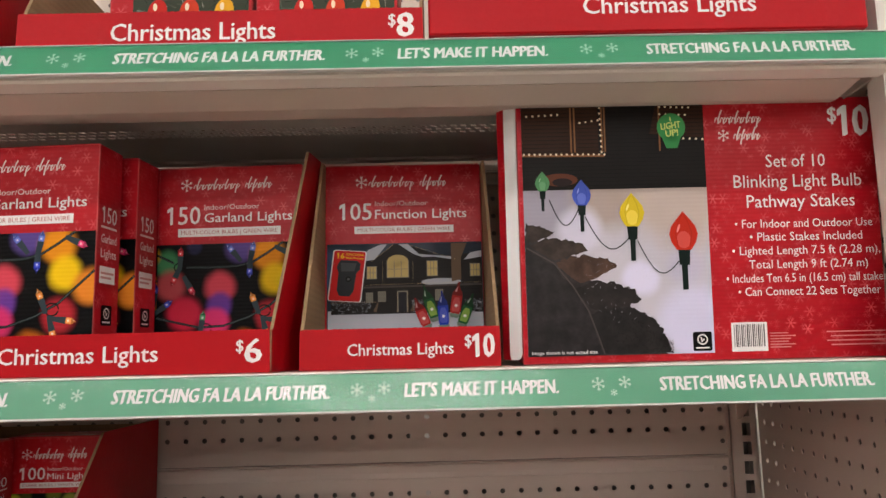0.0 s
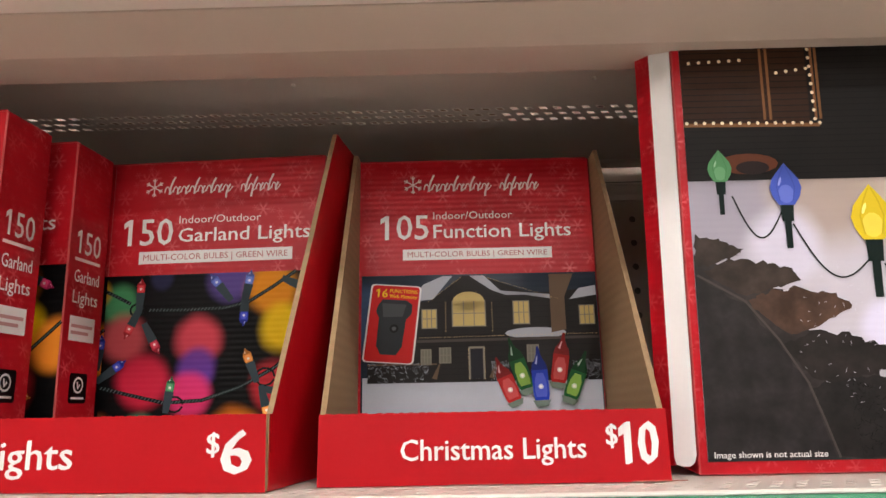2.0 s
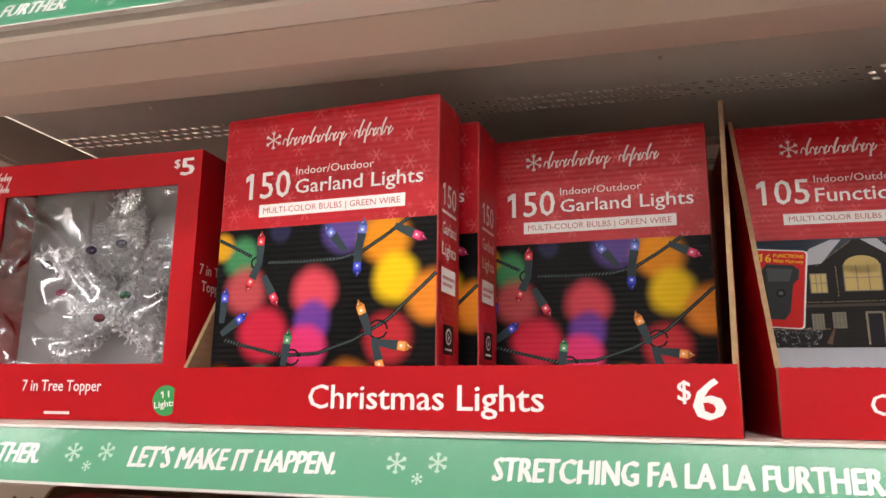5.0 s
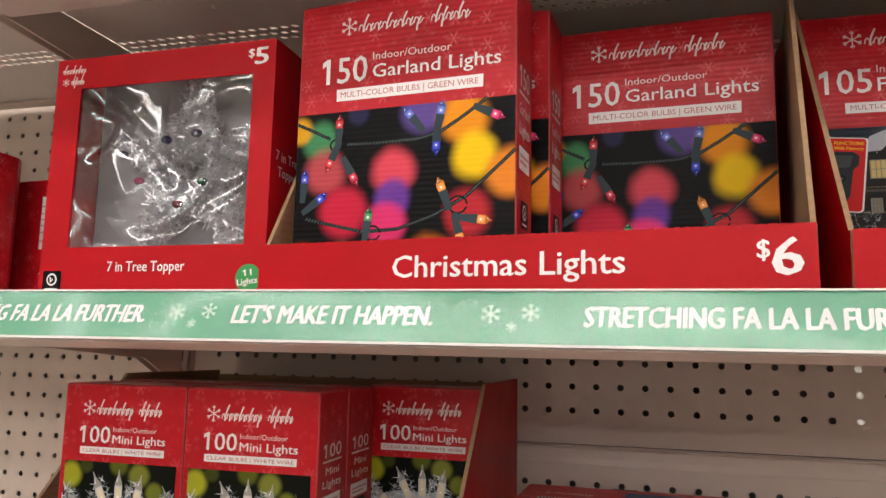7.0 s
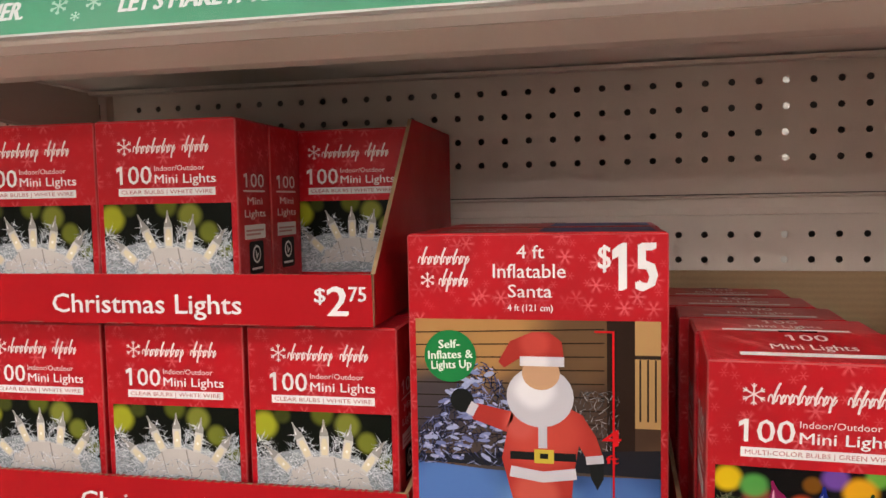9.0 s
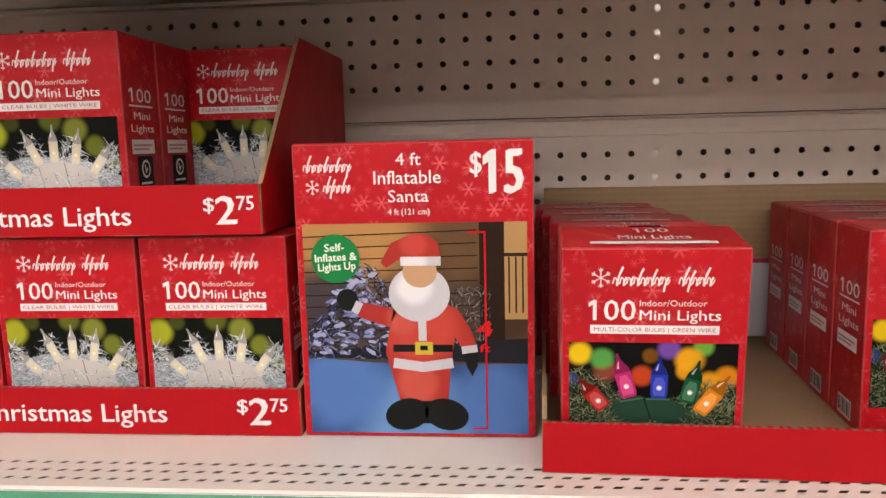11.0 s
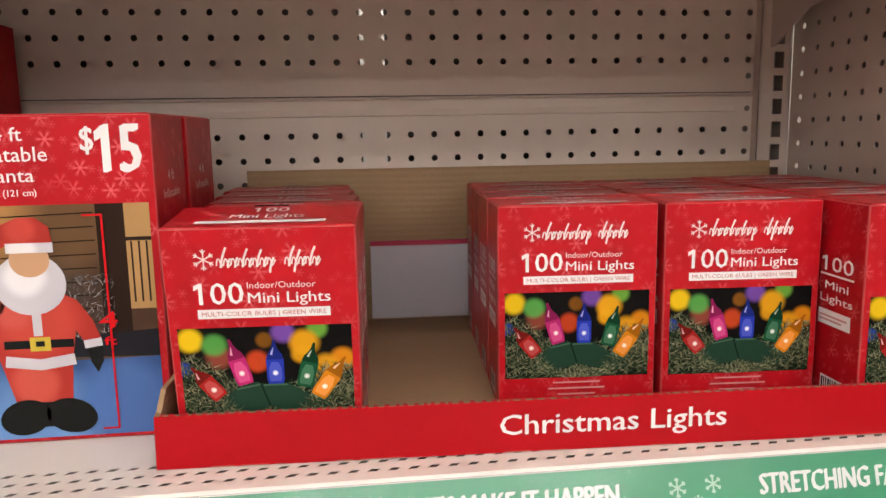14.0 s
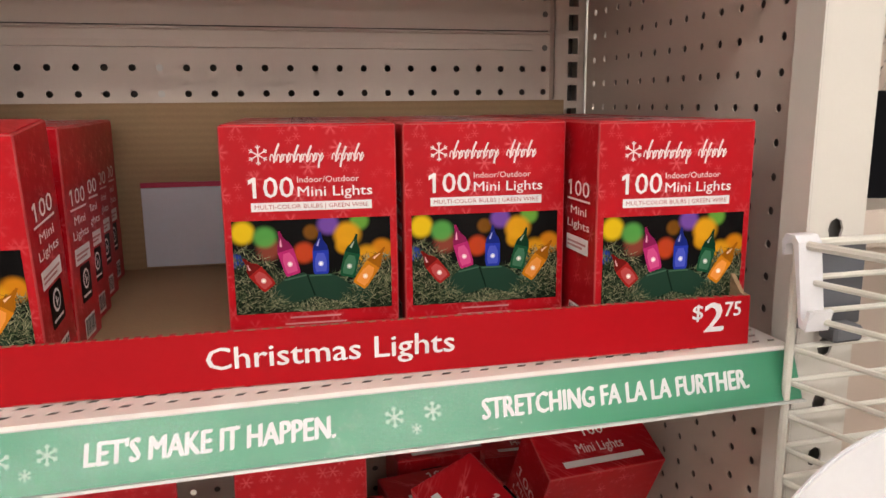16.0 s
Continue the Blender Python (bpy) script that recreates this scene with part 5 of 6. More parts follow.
write(st, "Blinking Light Bulb", 0.213, 0.340, 0.168, 0.0125, WHITE, 0.0)
write(st, "Pathway Stakes", 0.225, 0.332, 0.148, 0.0125, WHITE, 0.0)
for text, a, b, z in (("• For Indoor and Outdoor Use", 0.212, 0.348, 0.128), ("• Plastic Stakes Included", 0.226, 0.337, 0.115), ("• Lighted Length 7.5 ft (2.28 m),", 0.208, 0.354, 0.1015), ("Total Length 9 ft (2.74 m)", 0.224, 0.341, 0.088), ("• Includes Ten 6.5 in (16.5 cm) tall stakes", 0.201, 0.3585, 0.0745), ("• Can Connect 22 Sets Together", 0.212, 0.352, 0.0615)):
    write(st, text, a, b, z, 0.0082, WHITE, 0.0)
st.put("lettering", stakes, "white printed front text")
st = Sheet()
st.level = 2
price(st, "10", "", 0.310, 0.352, 0.2185, 0.030)
st.put("price_mark", stakes, "bold white printed price")
st = Sheet()
st.level = 2
st.rect(0.203, 0.008, 0.238, 0.036, WHITE)
for k in range(17):
    st.rect(0.2055 + 0.0018 * k, 0.0125, 0.2055 + 0.0018 * k + (0.0006, 0.0011, 0.0008)[k % 3], 0.034, BLACK, 3)
tagged(st.put("barcode", stakes), "black and white barcode", kind="stuff")
st = Sheet()
st.level = 2
for k in range(6):
    st.rect(0.2405, 0.011 + 0.0027 * k, 0.2405 + (0.02, 0.025, 0.018)[k % 3], 0.0120 + 0.0027 * k, ink((0.6, 0.2, 0.2)))
for k in range(4):
    st.rect(0.30 - 0.004 * (k % 2), 0.012 + 0.0042 * k, 0.354, 0.0132 + 0.0042 * k, ink((0.62, 0.22, 0.22)))
st.put("small_print", stakes, "small pale lines of print")


# tree topper in a window carton
TW, TH, TD = 0.2, 0.197, 0.062
topper = thing("tree_topper_box", pose(-0.7365, 0.737, MID + LIFT, 0, 0, -0.8) @ Matrix.Diagonal((1.07, 1, 1.065, 1)), "red window carton with a silver tinsel tree topper", "box")
ux0, ux1, uz0, uz1 = 0.0245, 0.1815, 0.040, 0.171
bm = bmesh.new()
for a, b, c, d in ((0, 0, TW, uz0), (0, uz1, TW, TH), (0, uz0, ux0, uz1), (ux1, uz0, TW, uz1)):
    block(a, 0, b, c, 0.0012, d, 0, bm)
block(0, 0.0012, 0, 0.0012, TD, TH, 0, bm)
block(TW - 0.0012, 0.0012, 0, TW, TD, TH, 0, bm)
block(0.0012, 0.0012, 0, TW - 0.0012, TD, 0.0012, 0, bm)
block(0.0012, 0.0012, TH - 0.0012, TW - 0.0012, TD, TH, 0, bm)
bmesh.ops.remove_doubles(bm, verts=bm.verts, dist=1e-5)
part("carton", bm, RED_TRAY, topper)
part("inner_tray", block(0.002, TD - 0.006, 0.002, TW - 0.002, TD - 0.001, TH - 0.002, 0.001), surface("grey_inner_board", (0.42, 0.42, 0.43), 0.6), topper, "grey backing board")
tin_m, tin_t, tin_b = shader("silver_tinsel", (0.88, 0.89, 0.92), 0.28, 1.0)
star_m = [(0.115 + 0.078 * (1 if k % 2 == 0 else 0.42) * math.sin(radians(36 * k)), 0.106 + 0.080 * (1 if k % 2 == 0 else 0.42) * math.cos(radians(36 * k))) for k in range(10)]
verts, faces = [], []
rnd = random.Random(11)
for k in range(10):
    (ax, az), (bx, bz) = star_m[k], star_m[(k + 1) % 10]
    for _ in range(900):
        f, inward = rnd.random(), rnd.random() ** 1.6 * 0.75
        x = (ax + (bx - ax) * f) * (1 - inward) + 0.115 * inward
        z = (az + (bz - az) * f) * (1 - inward) + 0.106 * inward
        y = 0.032 + rnd.uniform(-0.012, 0.014)
        d = Vector((rnd.gauss(0, 1), rnd.gauss(0, 0.8), rnd.gauss(0, 1))).normalized() * rnd.uniform(0.0025, 0.0065)
        e = d.cross(Vector((rnd.gauss(0, 1), rnd.gauss(0, 1), rnd.gauss(0, 1)))).normalized() * 0.00045
        n = len(verts)
        c = Vector((min(max(x, 0.012), 0.188), y, min(max(z, 0.012), 0.185)))
        verts += [tuple(c - e), tuple(c + e), tuple(c + d + e), tuple(c + d - e)]
        faces.append((n, n + 1, n + 2, n + 3))
me = bpy.data.meshes.new("tinsel_star")
me.from_pydata(verts, [], faces)
hang("tinsel_star", me, tin_m, topper, "crinkled silver tinsel star")
for x, z, tone in ((0.075, 0.095, (0.25, 0.02, 0.08)), (0.133, 0.092, (0.03, 0.10, 0.06)), (0.125, 0.132, (0.03, 0.035, 0.09)), (0.098, 0.128, (0.05, 0.05, 0.12)), (0.058, 0.118, (0.04, 0.05, 0.07)), (0.112, 0.075, (0.2, 0.03, 0.04))):
    bm = bmesh.new()
    bmesh.ops.create_uvsphere(bm, u_segments=10, v_segments=6, radius=0.0042, matrix=pose(x, 0.016, z) @ Matrix.Diagonal((1.1, 1, 0.8, 1)))
    part("mini_bulb", bm, surface("bulb_glass", tone, 0.12), topper)
verts, faces, N = [], [], 60
for j in range(N + 1):
    for i in range(N + 1):
        u, v = i / N, j / N
        edge = math.sin(math.pi * u) ** 0.5 * math.sin(math.pi * v) ** 0.5
        fold = noise.noise(Vector((u * 1.9 + 3, v * 1.6, 0.4))) * 0.008 + abs(noise.noise(Vector((u * 2.6 + v * 1.3, v * 2.2 - u, 2.7)))) * 0.010
        for seed, high in ((5.1, 0.0090), (8.6, 0.0075)):
            ridge = 1 - min(1.0, abs(noise.noise(Vector((u * 1.9 + seed, v * 1.7 - seed, seed)))) * 5)
            fold += high * ridge * ridge * (3 - 2 * ridge)
        verts.append((ux0 - 0.001 + (ux1 - ux0 + 0.002) * u, 0.0016 - edge * (0.004 - fold * 1.0), uz0 - 0.001 + (uz1 - uz0 + 0.002) * v))
for j in range(N):
    for i in range(N):
        n = j * (N + 1) + i
        faces.append((n, n + 1, n + N + 2, n + N + 1))
me = bpy.data.meshes.new("window_film")
me.from_pydata(verts, [], faces)
me.polygons.foreach_set("use_smooth", [True] * len(faces))
film_ob = hang("window_film", me, WINDOW_FILM, topper, "wrinkled clear plastic window")
film_ob.visible_shadow = False
ts = Sheet()
ts.level = 2
script_mark(ts, 0.004, 0.030, 0.1745, 0.0095, CREAM, 3, True)
price(ts, "5", "", 0.177, 0.195, 0.178, 0.013)
write(ts, "7 in Tree Topper", 0.064, 0.133, 0.0205, 0.0078, WHITE, 0.012)
ts.rect(0.086, 0.004, 0.108, 0.006, CREAM)
badge(ts, 0.004, 0.004, 0.0175)
ts.oval(0.187, 0.0145, 0.0105, 0.0105, green_mark, 2, 22)
write(ts, "11", 0.183, 0.190, 0.016, 0.0045, WHITE, 0.03, 0, 3, 8)
write(ts, "Lights", 0.1785, 0.195, 0.009, 0.0045, WHITE, 0.03, 0, 3, 8)
ts.put("lettering", topper, "white printed front text")
ts = Sheet()
ts.level = 2
write(ts, "7 in Tree", 0.008, 0.05, 0.105, 0.0075, WHITE, 0.012)
write(ts, "Topper", 0.012, 0.046, 0.093, 0.0075, WHITE, 0.012)
ts.put("side_print", topper, "white printed side text", pose(TW, 0, 0, 0, 0, 90))

# cartons left of the topper
tall = thing("light_set_box", pose(-0.966, 0.712, MID + LIFT, 0, 0, -3), "red rounded tub of waterproof lights", "box")
part("carton", prism([(0.13 * (0.5 + 0.5 * max(-1, min(1, 1.12 * math.cos(a)))), 0.06 + 0.06 * max(-1, min(1, 1.12 * math.sin(a)))) for a in [2 * math.pi * k / 36 for k in range(36)]], "z", 0, 0.142), RED, tall)
tsh = Sheet()
tsh.level = 14
write(tsh, "Waterproof", 0.055, 0.118, 0.078, 0.0075, WHITE, 0.012)
write(tsh, "Lights", 0.086, 0.118, 0.066, 0.0075, WHITE, 0.012)
tsh.rect(0.09, 0.006, 0.118, 0.026, WHITE)
for k in range(9):
    tsh.rect(0.0925 + 0.0027 * k, 0.008, 0.0937 + 0.0027 * k, 0.024, BLACK, 16)
tsh.put("lettering", tall, "white printed front text")
wide = thing("light_set_box", pose(-0.872, 0.835, MID + LIFT, 0, 0, -4), "red carton with a white window picture", "box")
part("carton", block(0, 0, 0, 0.13, 0.09, 0.128, 0.001), RED, wide)
wsheet = Sheet()
wsheet.level = 2
wsheet.rect(0.04, 0.056, 0.128, 0.110, WHITE_BOARD)
for k in range(6):
    wsheet.line([(0.04 + 0.0175 * i, 0.064 + 0.0075 * k + 0.002 * math.sin(i * 1.7 + k)) for i in range(6)], 0.0011, ink((0.30, 0.29, 0.29)), 3)
wsheet.oval(0.055, 0.022, 0.014, 0.016, WHITE, 2)
wsheet.oval(0.052, 0.022, 0.011, 0.013, INK_RED, 3)
wsheet.put("lettering", wide, "white printed front panel")


# ---- things on the lower shelf ----
TRAY_IN = 0.0040
tray("display_tray", pose(-0.716, 0.7345, LOW + LIFT), 0.3645, 0.29, 0.0365, 0.150, 0.03, "lower red display tray filled with clear mini light boxes",
     ([("Christmas Lights", 0.107, 0.261, 0.0100, 0.0140)], ("2", "75", 0.316, 0.355, 0.0088, 0.0205)), side=0.04)
base_box = mini_box(pose(-0.4745, 0.7485, LOW + TRAY_IN), False, True, (True, False), "red carton of clear mini lights in the lower tray")
for bx, by in ((-0.5925, 0.7485), (-0.7105, 0.7485)):
    copy_thing(base_box, pose(bx, by, LOW + TRAY_IN, 0, 0, random.uniform(-0.8, 0.8)))
for row in range(1, 4):
    for bx in (-0.4745, -0.5925, -0.7105):
        mini_box(pose(bx, 0.7485 + 0.0605 * row, LOW + TRAY_IN), False, False, (row == 1 and bx > -0.5, False), "red carton of clear mini lights in the lower tray")
UP = LOW + 0.1530
tray("display_tray", pose(-0.7375, 0.7345, UP + LIFT), 0.3645, 0.29, 0.0365, 0.150, 0.124, "upper red display tray stacked on clear mini light boxes",
     ([("Christmas Lights", 0.1128, 0.2668, 0.0080, 0.0140)], ("2", "75", 0.322, 0.360, 0.0080, 0.0200)), side=0.155)
for bx, by in ((-0.5925, 0.7485), (-0.7080, 0.7480)):
    copy_thing(base_box, pose(bx, by, UP + TRAY_IN, 0, 0, 0.8))["label"] = "red carton of clear mini lights in the upper tray"
copy_thing(base_box, pose(-0.5935, 0.8125, UP + TRAY_IN, 0, 0, -1.0))
copy_thing(base_box, pose(-0.4900, 0.8720, UP + TRAY_IN, 0, 0, -0.5))
copy_thing(base_box, pose(-0.7090, 0.8125, UP + TRAY_IN))

# inflatable carton
SW, SH, SD = 0.1715, 0.2165, 0.088
santa = thing("inflatable_box", pose(-0.3485, 0.7365, LOW + LIFT, 0, 0, 0), "red carton of a four foot inflatable holiday figure", "box", "inflatable boxes")
carton_body(santa, SW, SD, SH, RED)
ss = Sheet()
ss.level = 2
script_mark(ss, 0.006, 0.046, 0.1815, 0.0145, CREAM, 4, True)
write(ss, "4 ft", 0.0745, 0.0925, 0.2005, 0.0085, WHITE, 0.008)
write(ss, "Inflatable", 0.0585, 0.1065, 0.1875, 0.0092, WHITE, 0.008)
write(ss, "Santa", 0.0685, 0.0975, 0.1745, 0.0085, WHITE, 0.008)
write(ss, "4 ft (121 cm)", 0.068, 0.098, 0.1655, 0.0042, WHITE, 0.014)
ss.put("lettering", santa, "white printed front text")
ss = Sheet()
ss.level = 2
price(ss, "15", "", 0.127, 0.1655, 0.180, 0.030)
ss.put("price_mark", santa, "bold white printed price")
sp = Sheet()
px, pz = SW - 0.010, 0.1565
LOGS = soft_print("porch_print", (0.24, 0.13, 0.06), [(0.22, 0.98, 0.30, (0.42, 0.22, 0.075)), (0.88, 0.6, 0.2, (0.06, 0.032, 0.02)), (0.1, 0.6, 0.2, (0.05, 0.04, 0.045)), (0.5, 0.45, 0.3, (0.06, 0.045, 0.04))], (px, pz))
sp.rect(0, 0, px, pz, LOGS, 1)
h = lambda pts, mat, lv: sp.shape([(a * px, b * pz) for a, b in pts], mat, lv)
for k in range(9):
    sp.line([(0, (0.50 + 0.055 * k) * pz), (0.78 * px, (0.50 + 0.058 * k) * pz)], 0.0008, ink((0.035, 0.018, 0.010)), 2)
h([(0.79, 0.42), (0.90, 0.42), (0.90, 1), (0.79, 1)], ink((0.045, 0.022, 0.014)), 2)
h([(0.90, 0.55), (1, 0.55), (1, 1), (0.90, 1)], ink((0.42, 0.25, 0.10)), 2)
for x in (0.92, 0.95, 0.98):
    sp.line([(x * px, 0.58 * pz), (x * px, 0.84 * pz)], 0.0012, ink((0.05, 0.03, 0.02)), 3)
sp.line([(0.90 * px, 0.85 * pz), (px, 0.85 * pz)], 0.0025, ink((0.05, 0.03, 0.02)), 3)
SNOWBLUE = soft_print("blue_snow_print", (0.055, 0.13, 0.36), [(0.5, 0.02, 0.28, (0.13, 0.26, 0.52)), (0.15, 0.22, 0.2, (0.08, 0.17, 0.42)), (0.85, 0.15, 0.2, (0.07, 0.15, 0.38))], (px, pz))
h([(0, 0), (1, 0), (1, 0.34), (0.6, 0.335), (0.3, 0.345), (0, 0.37)], SNOWBLUE, 3)
h([(0, 0.37), (1, 0.34), (1, 0.46), (0, 0.40)], ink((0.03, 0.03, 0.04)), 2.5)
rnd = random.Random(21)
blues = [(0.22, 0.25, 0.46), (0.34, 0.37, 0.56), (0.16, 0.18, 0.36), (0.07, 0.08, 0.18), (0.015, 0.02, 0.05), (0.26, 0.28, 0.46), (0.025, 0.03, 0.08), (0.01, 0.012, 0.03)]
needles(sp, rnd, 0.005 * px, 0.36 * pz, 0.46 * px, 0.86 * pz, 700, blues[3:], 0.0085, 4, 170, 255, lambda u: 0.30 + 0.62 * math.exp(-((u - 0.60) / 0.36) ** 2))
for tier in range(9):
    z = 0.39 + 0.048 * tier
    half = 0.25 * (1 - tier / 11)
    for _ in range(9 - tier // 2):
        x = 0.25 + rnd.uniform(-half, half)
        sp.oval(max(x, 0.035) * px, (z + rnd.uniform(-0.015, 0.015)) * pz, rnd.uniform(0.0022, 0.0048), rnd.uniform(0.0010, 0.0018), ink(rnd.choice(blues[:3])), 6 + rnd.random(), 9, rnd.uniform(-50, 30) * (1 if x > 0.25 else -1))
        sp.oval(max(x + 0.01, 0.035) * px, (z + 0.008 + rnd.uniform(-0.01, 0.01)) * pz, rnd.uniform(0.0010, 0.0022), rnd.uniform(0.0005, 0.0010), ink((0.40, 0.41, 0.62)), 7.1 + rnd.random() * 0.2, 8, rnd.uniform(-40, 40))
needles(sp, rnd, 0.66 * px, 0.40 * pz, 0.84 * px, 0.70 * pz, 170, [(0.3, 0.29, 0.29), (0.16, 0.15, 0.16), (0.05, 0.05, 0.05)], 0.006, 4, 160, 90)
# the figure, as plain shapes
suit = soft_print("figure_red_print", (0.74, 0.066, 0.05), [(0.53, 0.52, 0.16, (0.50, 0.060, 0.042)), (0.50, 0.24, 0.09, (0.52, 0.085, 0.06)), (0.44, 0.55, 0.07, (0.54, 0.09, 0.07)), (0.50, 0.90, 0.06, (0.50, 0.06, 0.045))], (px, pz))
fur, coal = soft_print("figure_white_print", (1.02, 0.98, 1.06), [(0.50, 0.70, 0.08, (0.74, 0.72, 0.74)), (0.50, 0.82, 0.06, (0.72, 0.69, 0.70))], (px, pz)), ink((0.022, 0.024, 0.022))
h([(0.36, 0.40), (0.40, 0.60), (0.45, 0.64), (0.64, 0.64), (0.69, 0.55), (0.655, 0.34), (0.64, 0.16), (0.42, 0.16)], suit, 8)
h([(0.42, 0.60), (0.38, 0.515), (0.24, 0.565), (0.22, 0.62), (0.26, 0.635)], suit, 8)
h([(0.62, 0.635), (0.69, 0.60), (0.745, 0.51), (0.775, 0.42), (0.715, 0.40), (0.67, 0.48), (0.64, 0.52)], suit, 7.5)
sp.oval(0.195 * px, 0.645 * pz, 0.008, 0.0085, coal, 8, 14, 30)
sp.line([(0.225 * px, 0.585 * pz), (0.25 * px, 0.635 * pz)], 0.0055, fur, 9)
h([(0.715, 0.40), (0.775, 0.40), (0.775, 0.33), (0.75, 0.28), (0.725, 0.33)], coal, 9)
sp.line([(0.705 * px, 0.405 * pz), (0.775 * px, 0.415 * pz)], 0.0055, fur, 10)
sp.line([(0.395 * px, 0.415 * pz), (0.665 * px, 0.415 * pz)], 0.0055, coal, 10)
sp.rect(0.495 * px, 0.385 * pz, 0.575 * px, 0.445 * pz, ink((0.55, 0.42, 0.05)), 11)
sp.rect(0.518 * px, 0.405 * pz, 0.552 * px, 0.428 * pz, coal, 12)
sp.line([(0.395 * px, 0.345 * pz), (0.53 * px, 0.325 * pz), (0.665 * px, 0.345 * pz)], 0.0075, fur, 10)
sp.line([(0.53 * px, 0.45 * pz), (0.53 * px, 0.60 * pz)], 0.0058, fur, 9)
sp.oval(0.450 * px, 0.095 * pz, 0.0165, 0.0120, coal, 9, 20, 14)
sp.oval(0.630 * px, 0.095 * pz, 0.0165, 0.0120, coal, 9, 20, -14)
h([(0.43, 0.16), (0.64, 0.16), (0.62, 0.05), (0.45, 0.05)], coal, 8.5)
sp.oval(0.52 * px, 0.672 * pz, 0.0222, 0.0205, fur, 11, 26)
sp.oval(0.525 * px, 0.775 * pz, 0.0125, 0.0115, ink((0.52, 0.30, 0.17)), 12, 20)
h([(0.435, 0.835), (0.62, 0.83), (0.61, 0.91), (0.56, 0.95), (0.49, 0.95), (0.40, 0.91), (0.35, 0.82), (0.375, 0.795)], suit, 13)
sp.line([(0.44 * px, 0.825 * pz), (0.62 * px, 0.825 * pz)], 0.0065, fur, 14)
# height marker and round seal
sp.line([(0.74 * px, 0.955 * pz), (0.815 * px, 0.955 * pz), (0.815 * px, 0.03 * pz), (0.75 * px, 0.03 * pz)], 0.0013, ink((0.55, 0.008, 0.012)), 15)
write(sp, "4", 0.77 * px, 0.845 * px, 0.475 * pz, 0.0105, ink((0.58, 0.008, 0.012)), 0.05, 0, 16)
write(sp, "ft", 0.785 * px, 0.835 * px, 0.40 * pz, 0.0055, ink((0.58, 0.008, 0.012)), 0.05, 0, 16)
sp.oval(0.148 * px, 0.84 * pz, 0.0178, 0.0178, ink((0.015, 0.22, 0.055)), 15, 30)
for text, a, b, zz in (("Self-", 0.10, 0.19, 0.873), ("Inflates &", 0.055, 0.245, 0.825), ("Lights Up", 0.068, 0.24, 0.782)):
    write(sp, text, a * px, b * px, zz * pz, 0.0055, ink((0.80, 0.84, 0.74)), 0.03, 0, 16, 3)
sp.put("picture", santa, "printed photograph of an inflatable figure on blue snow", pose(0.005, -0.0002, 0.003))
sd = Sheet()
sd.level = 2
write(sd, "4 ft", 0.034, 0.052, 0.172, 0.007, CREAM, 0.01)
write(sd, "Inflatable", 0.02, 0.066, 0.160, 0.006, CREAM, 0.01)
sd.put("side_print", santa, "pale printed side text", pose(SW, 0, 0, 0, 0, 90))
tp = Sheet()
tp.level = 2
tp.rect(0.018, 0.018, 0.058, 0.03, WHITE)
for k in range(14):
    tp.rect(0.02 + 0.0026 * k, 0.0195, 0.0212 + 0.0026 * k, 0.0285, BLACK, 3)
write(tp, "Inflatable", 0.022, 0.062, 0.046, 0.008, CREAM, 0.01)
tp.rect(0.088, 0.012, 0.165, 0.072, ink((0.05, 0.10, 0.24)))
tp.put("top_print", santa, "printed top with a small blue picture", pose(0, 0, SH + 0.0007, -90))
behind = copy_thing(santa, pose(-0.3465, 0.8335, LOW + LIFT, 0, 0, -1.2))

# the long tray of multi-color mini lights
RED_LONG = pose(-0.1745, 0.6795, LOW + LIFT, 0, 0, -2.3)
tray("display_tray", RED_LONG, 0.5645, 0.342, 0.0340, 0.165, 0.02, "long red display tray, partly sold out, of multi-color mini lights",
     ([("Christmas Lights", 0.2120, 0.3595, 0.0118, 0.0132)], ("2", "75", 0.5215, 0.5575, 0.0110, 0.0195)), side=0.045)
flap = part("loose_card", block(0.127, 0.3335, 0.006, 0.243, 0.3375, 0.084, 0.0004), [surface("plain_grey_board", (0.60, 0.60, 0.66), 0.55)], bpy.data.objects["display_tray.004"], "pale grey inner flap")
part("loose_card_edge", block(0.127, 0.3325, 0.0842, 0.243, 0.3378, 0.089, 0.0004), ink((0.45, 0.05, 0.10)), flap)


def in_long(x, y, yaw=0.0):
    return pose(x, y, LOW + TRAY_IN, 0, 0, yaw)


rnd = random.Random(31)
fronts = mini_box(pose(-0.1615, 0.6920, LOW + TRAY_IN, 6.5, 0, -3.0), True, True, (True, True))
spots = [(0.0495, 0.7385, -3.5), (0.1675, 0.7290, -3.5), (0.2855, 0.6800, -1.5)]
for x, y, yaw in spots:
    copy_thing(fronts, in_long(x, y, yaw))
plain = mini_box(in_long(-0.1590, 0.756, -3.2), True, False, (True, True))
for k in range(1, 4):
    copy_thing(plain, in_long(-0.1590 - 0.0035 * k, 0.756 + 0.061 * k, -3.0 + rnd.uniform(-1, 1)))
for x, y, yaw, n in ((0.0495, 0.7385, -3.5, 4), (0.1675, 0.7290, -3.5, 4), (0.2855, 0.6800, -1.5, 5)):
    for k in range(1, n):
        copy_thing(plain, in_long(x + 0.0038 * k, y + 0.0612 * k, yaw + rnd.uniform(-0.7, 0.7)))


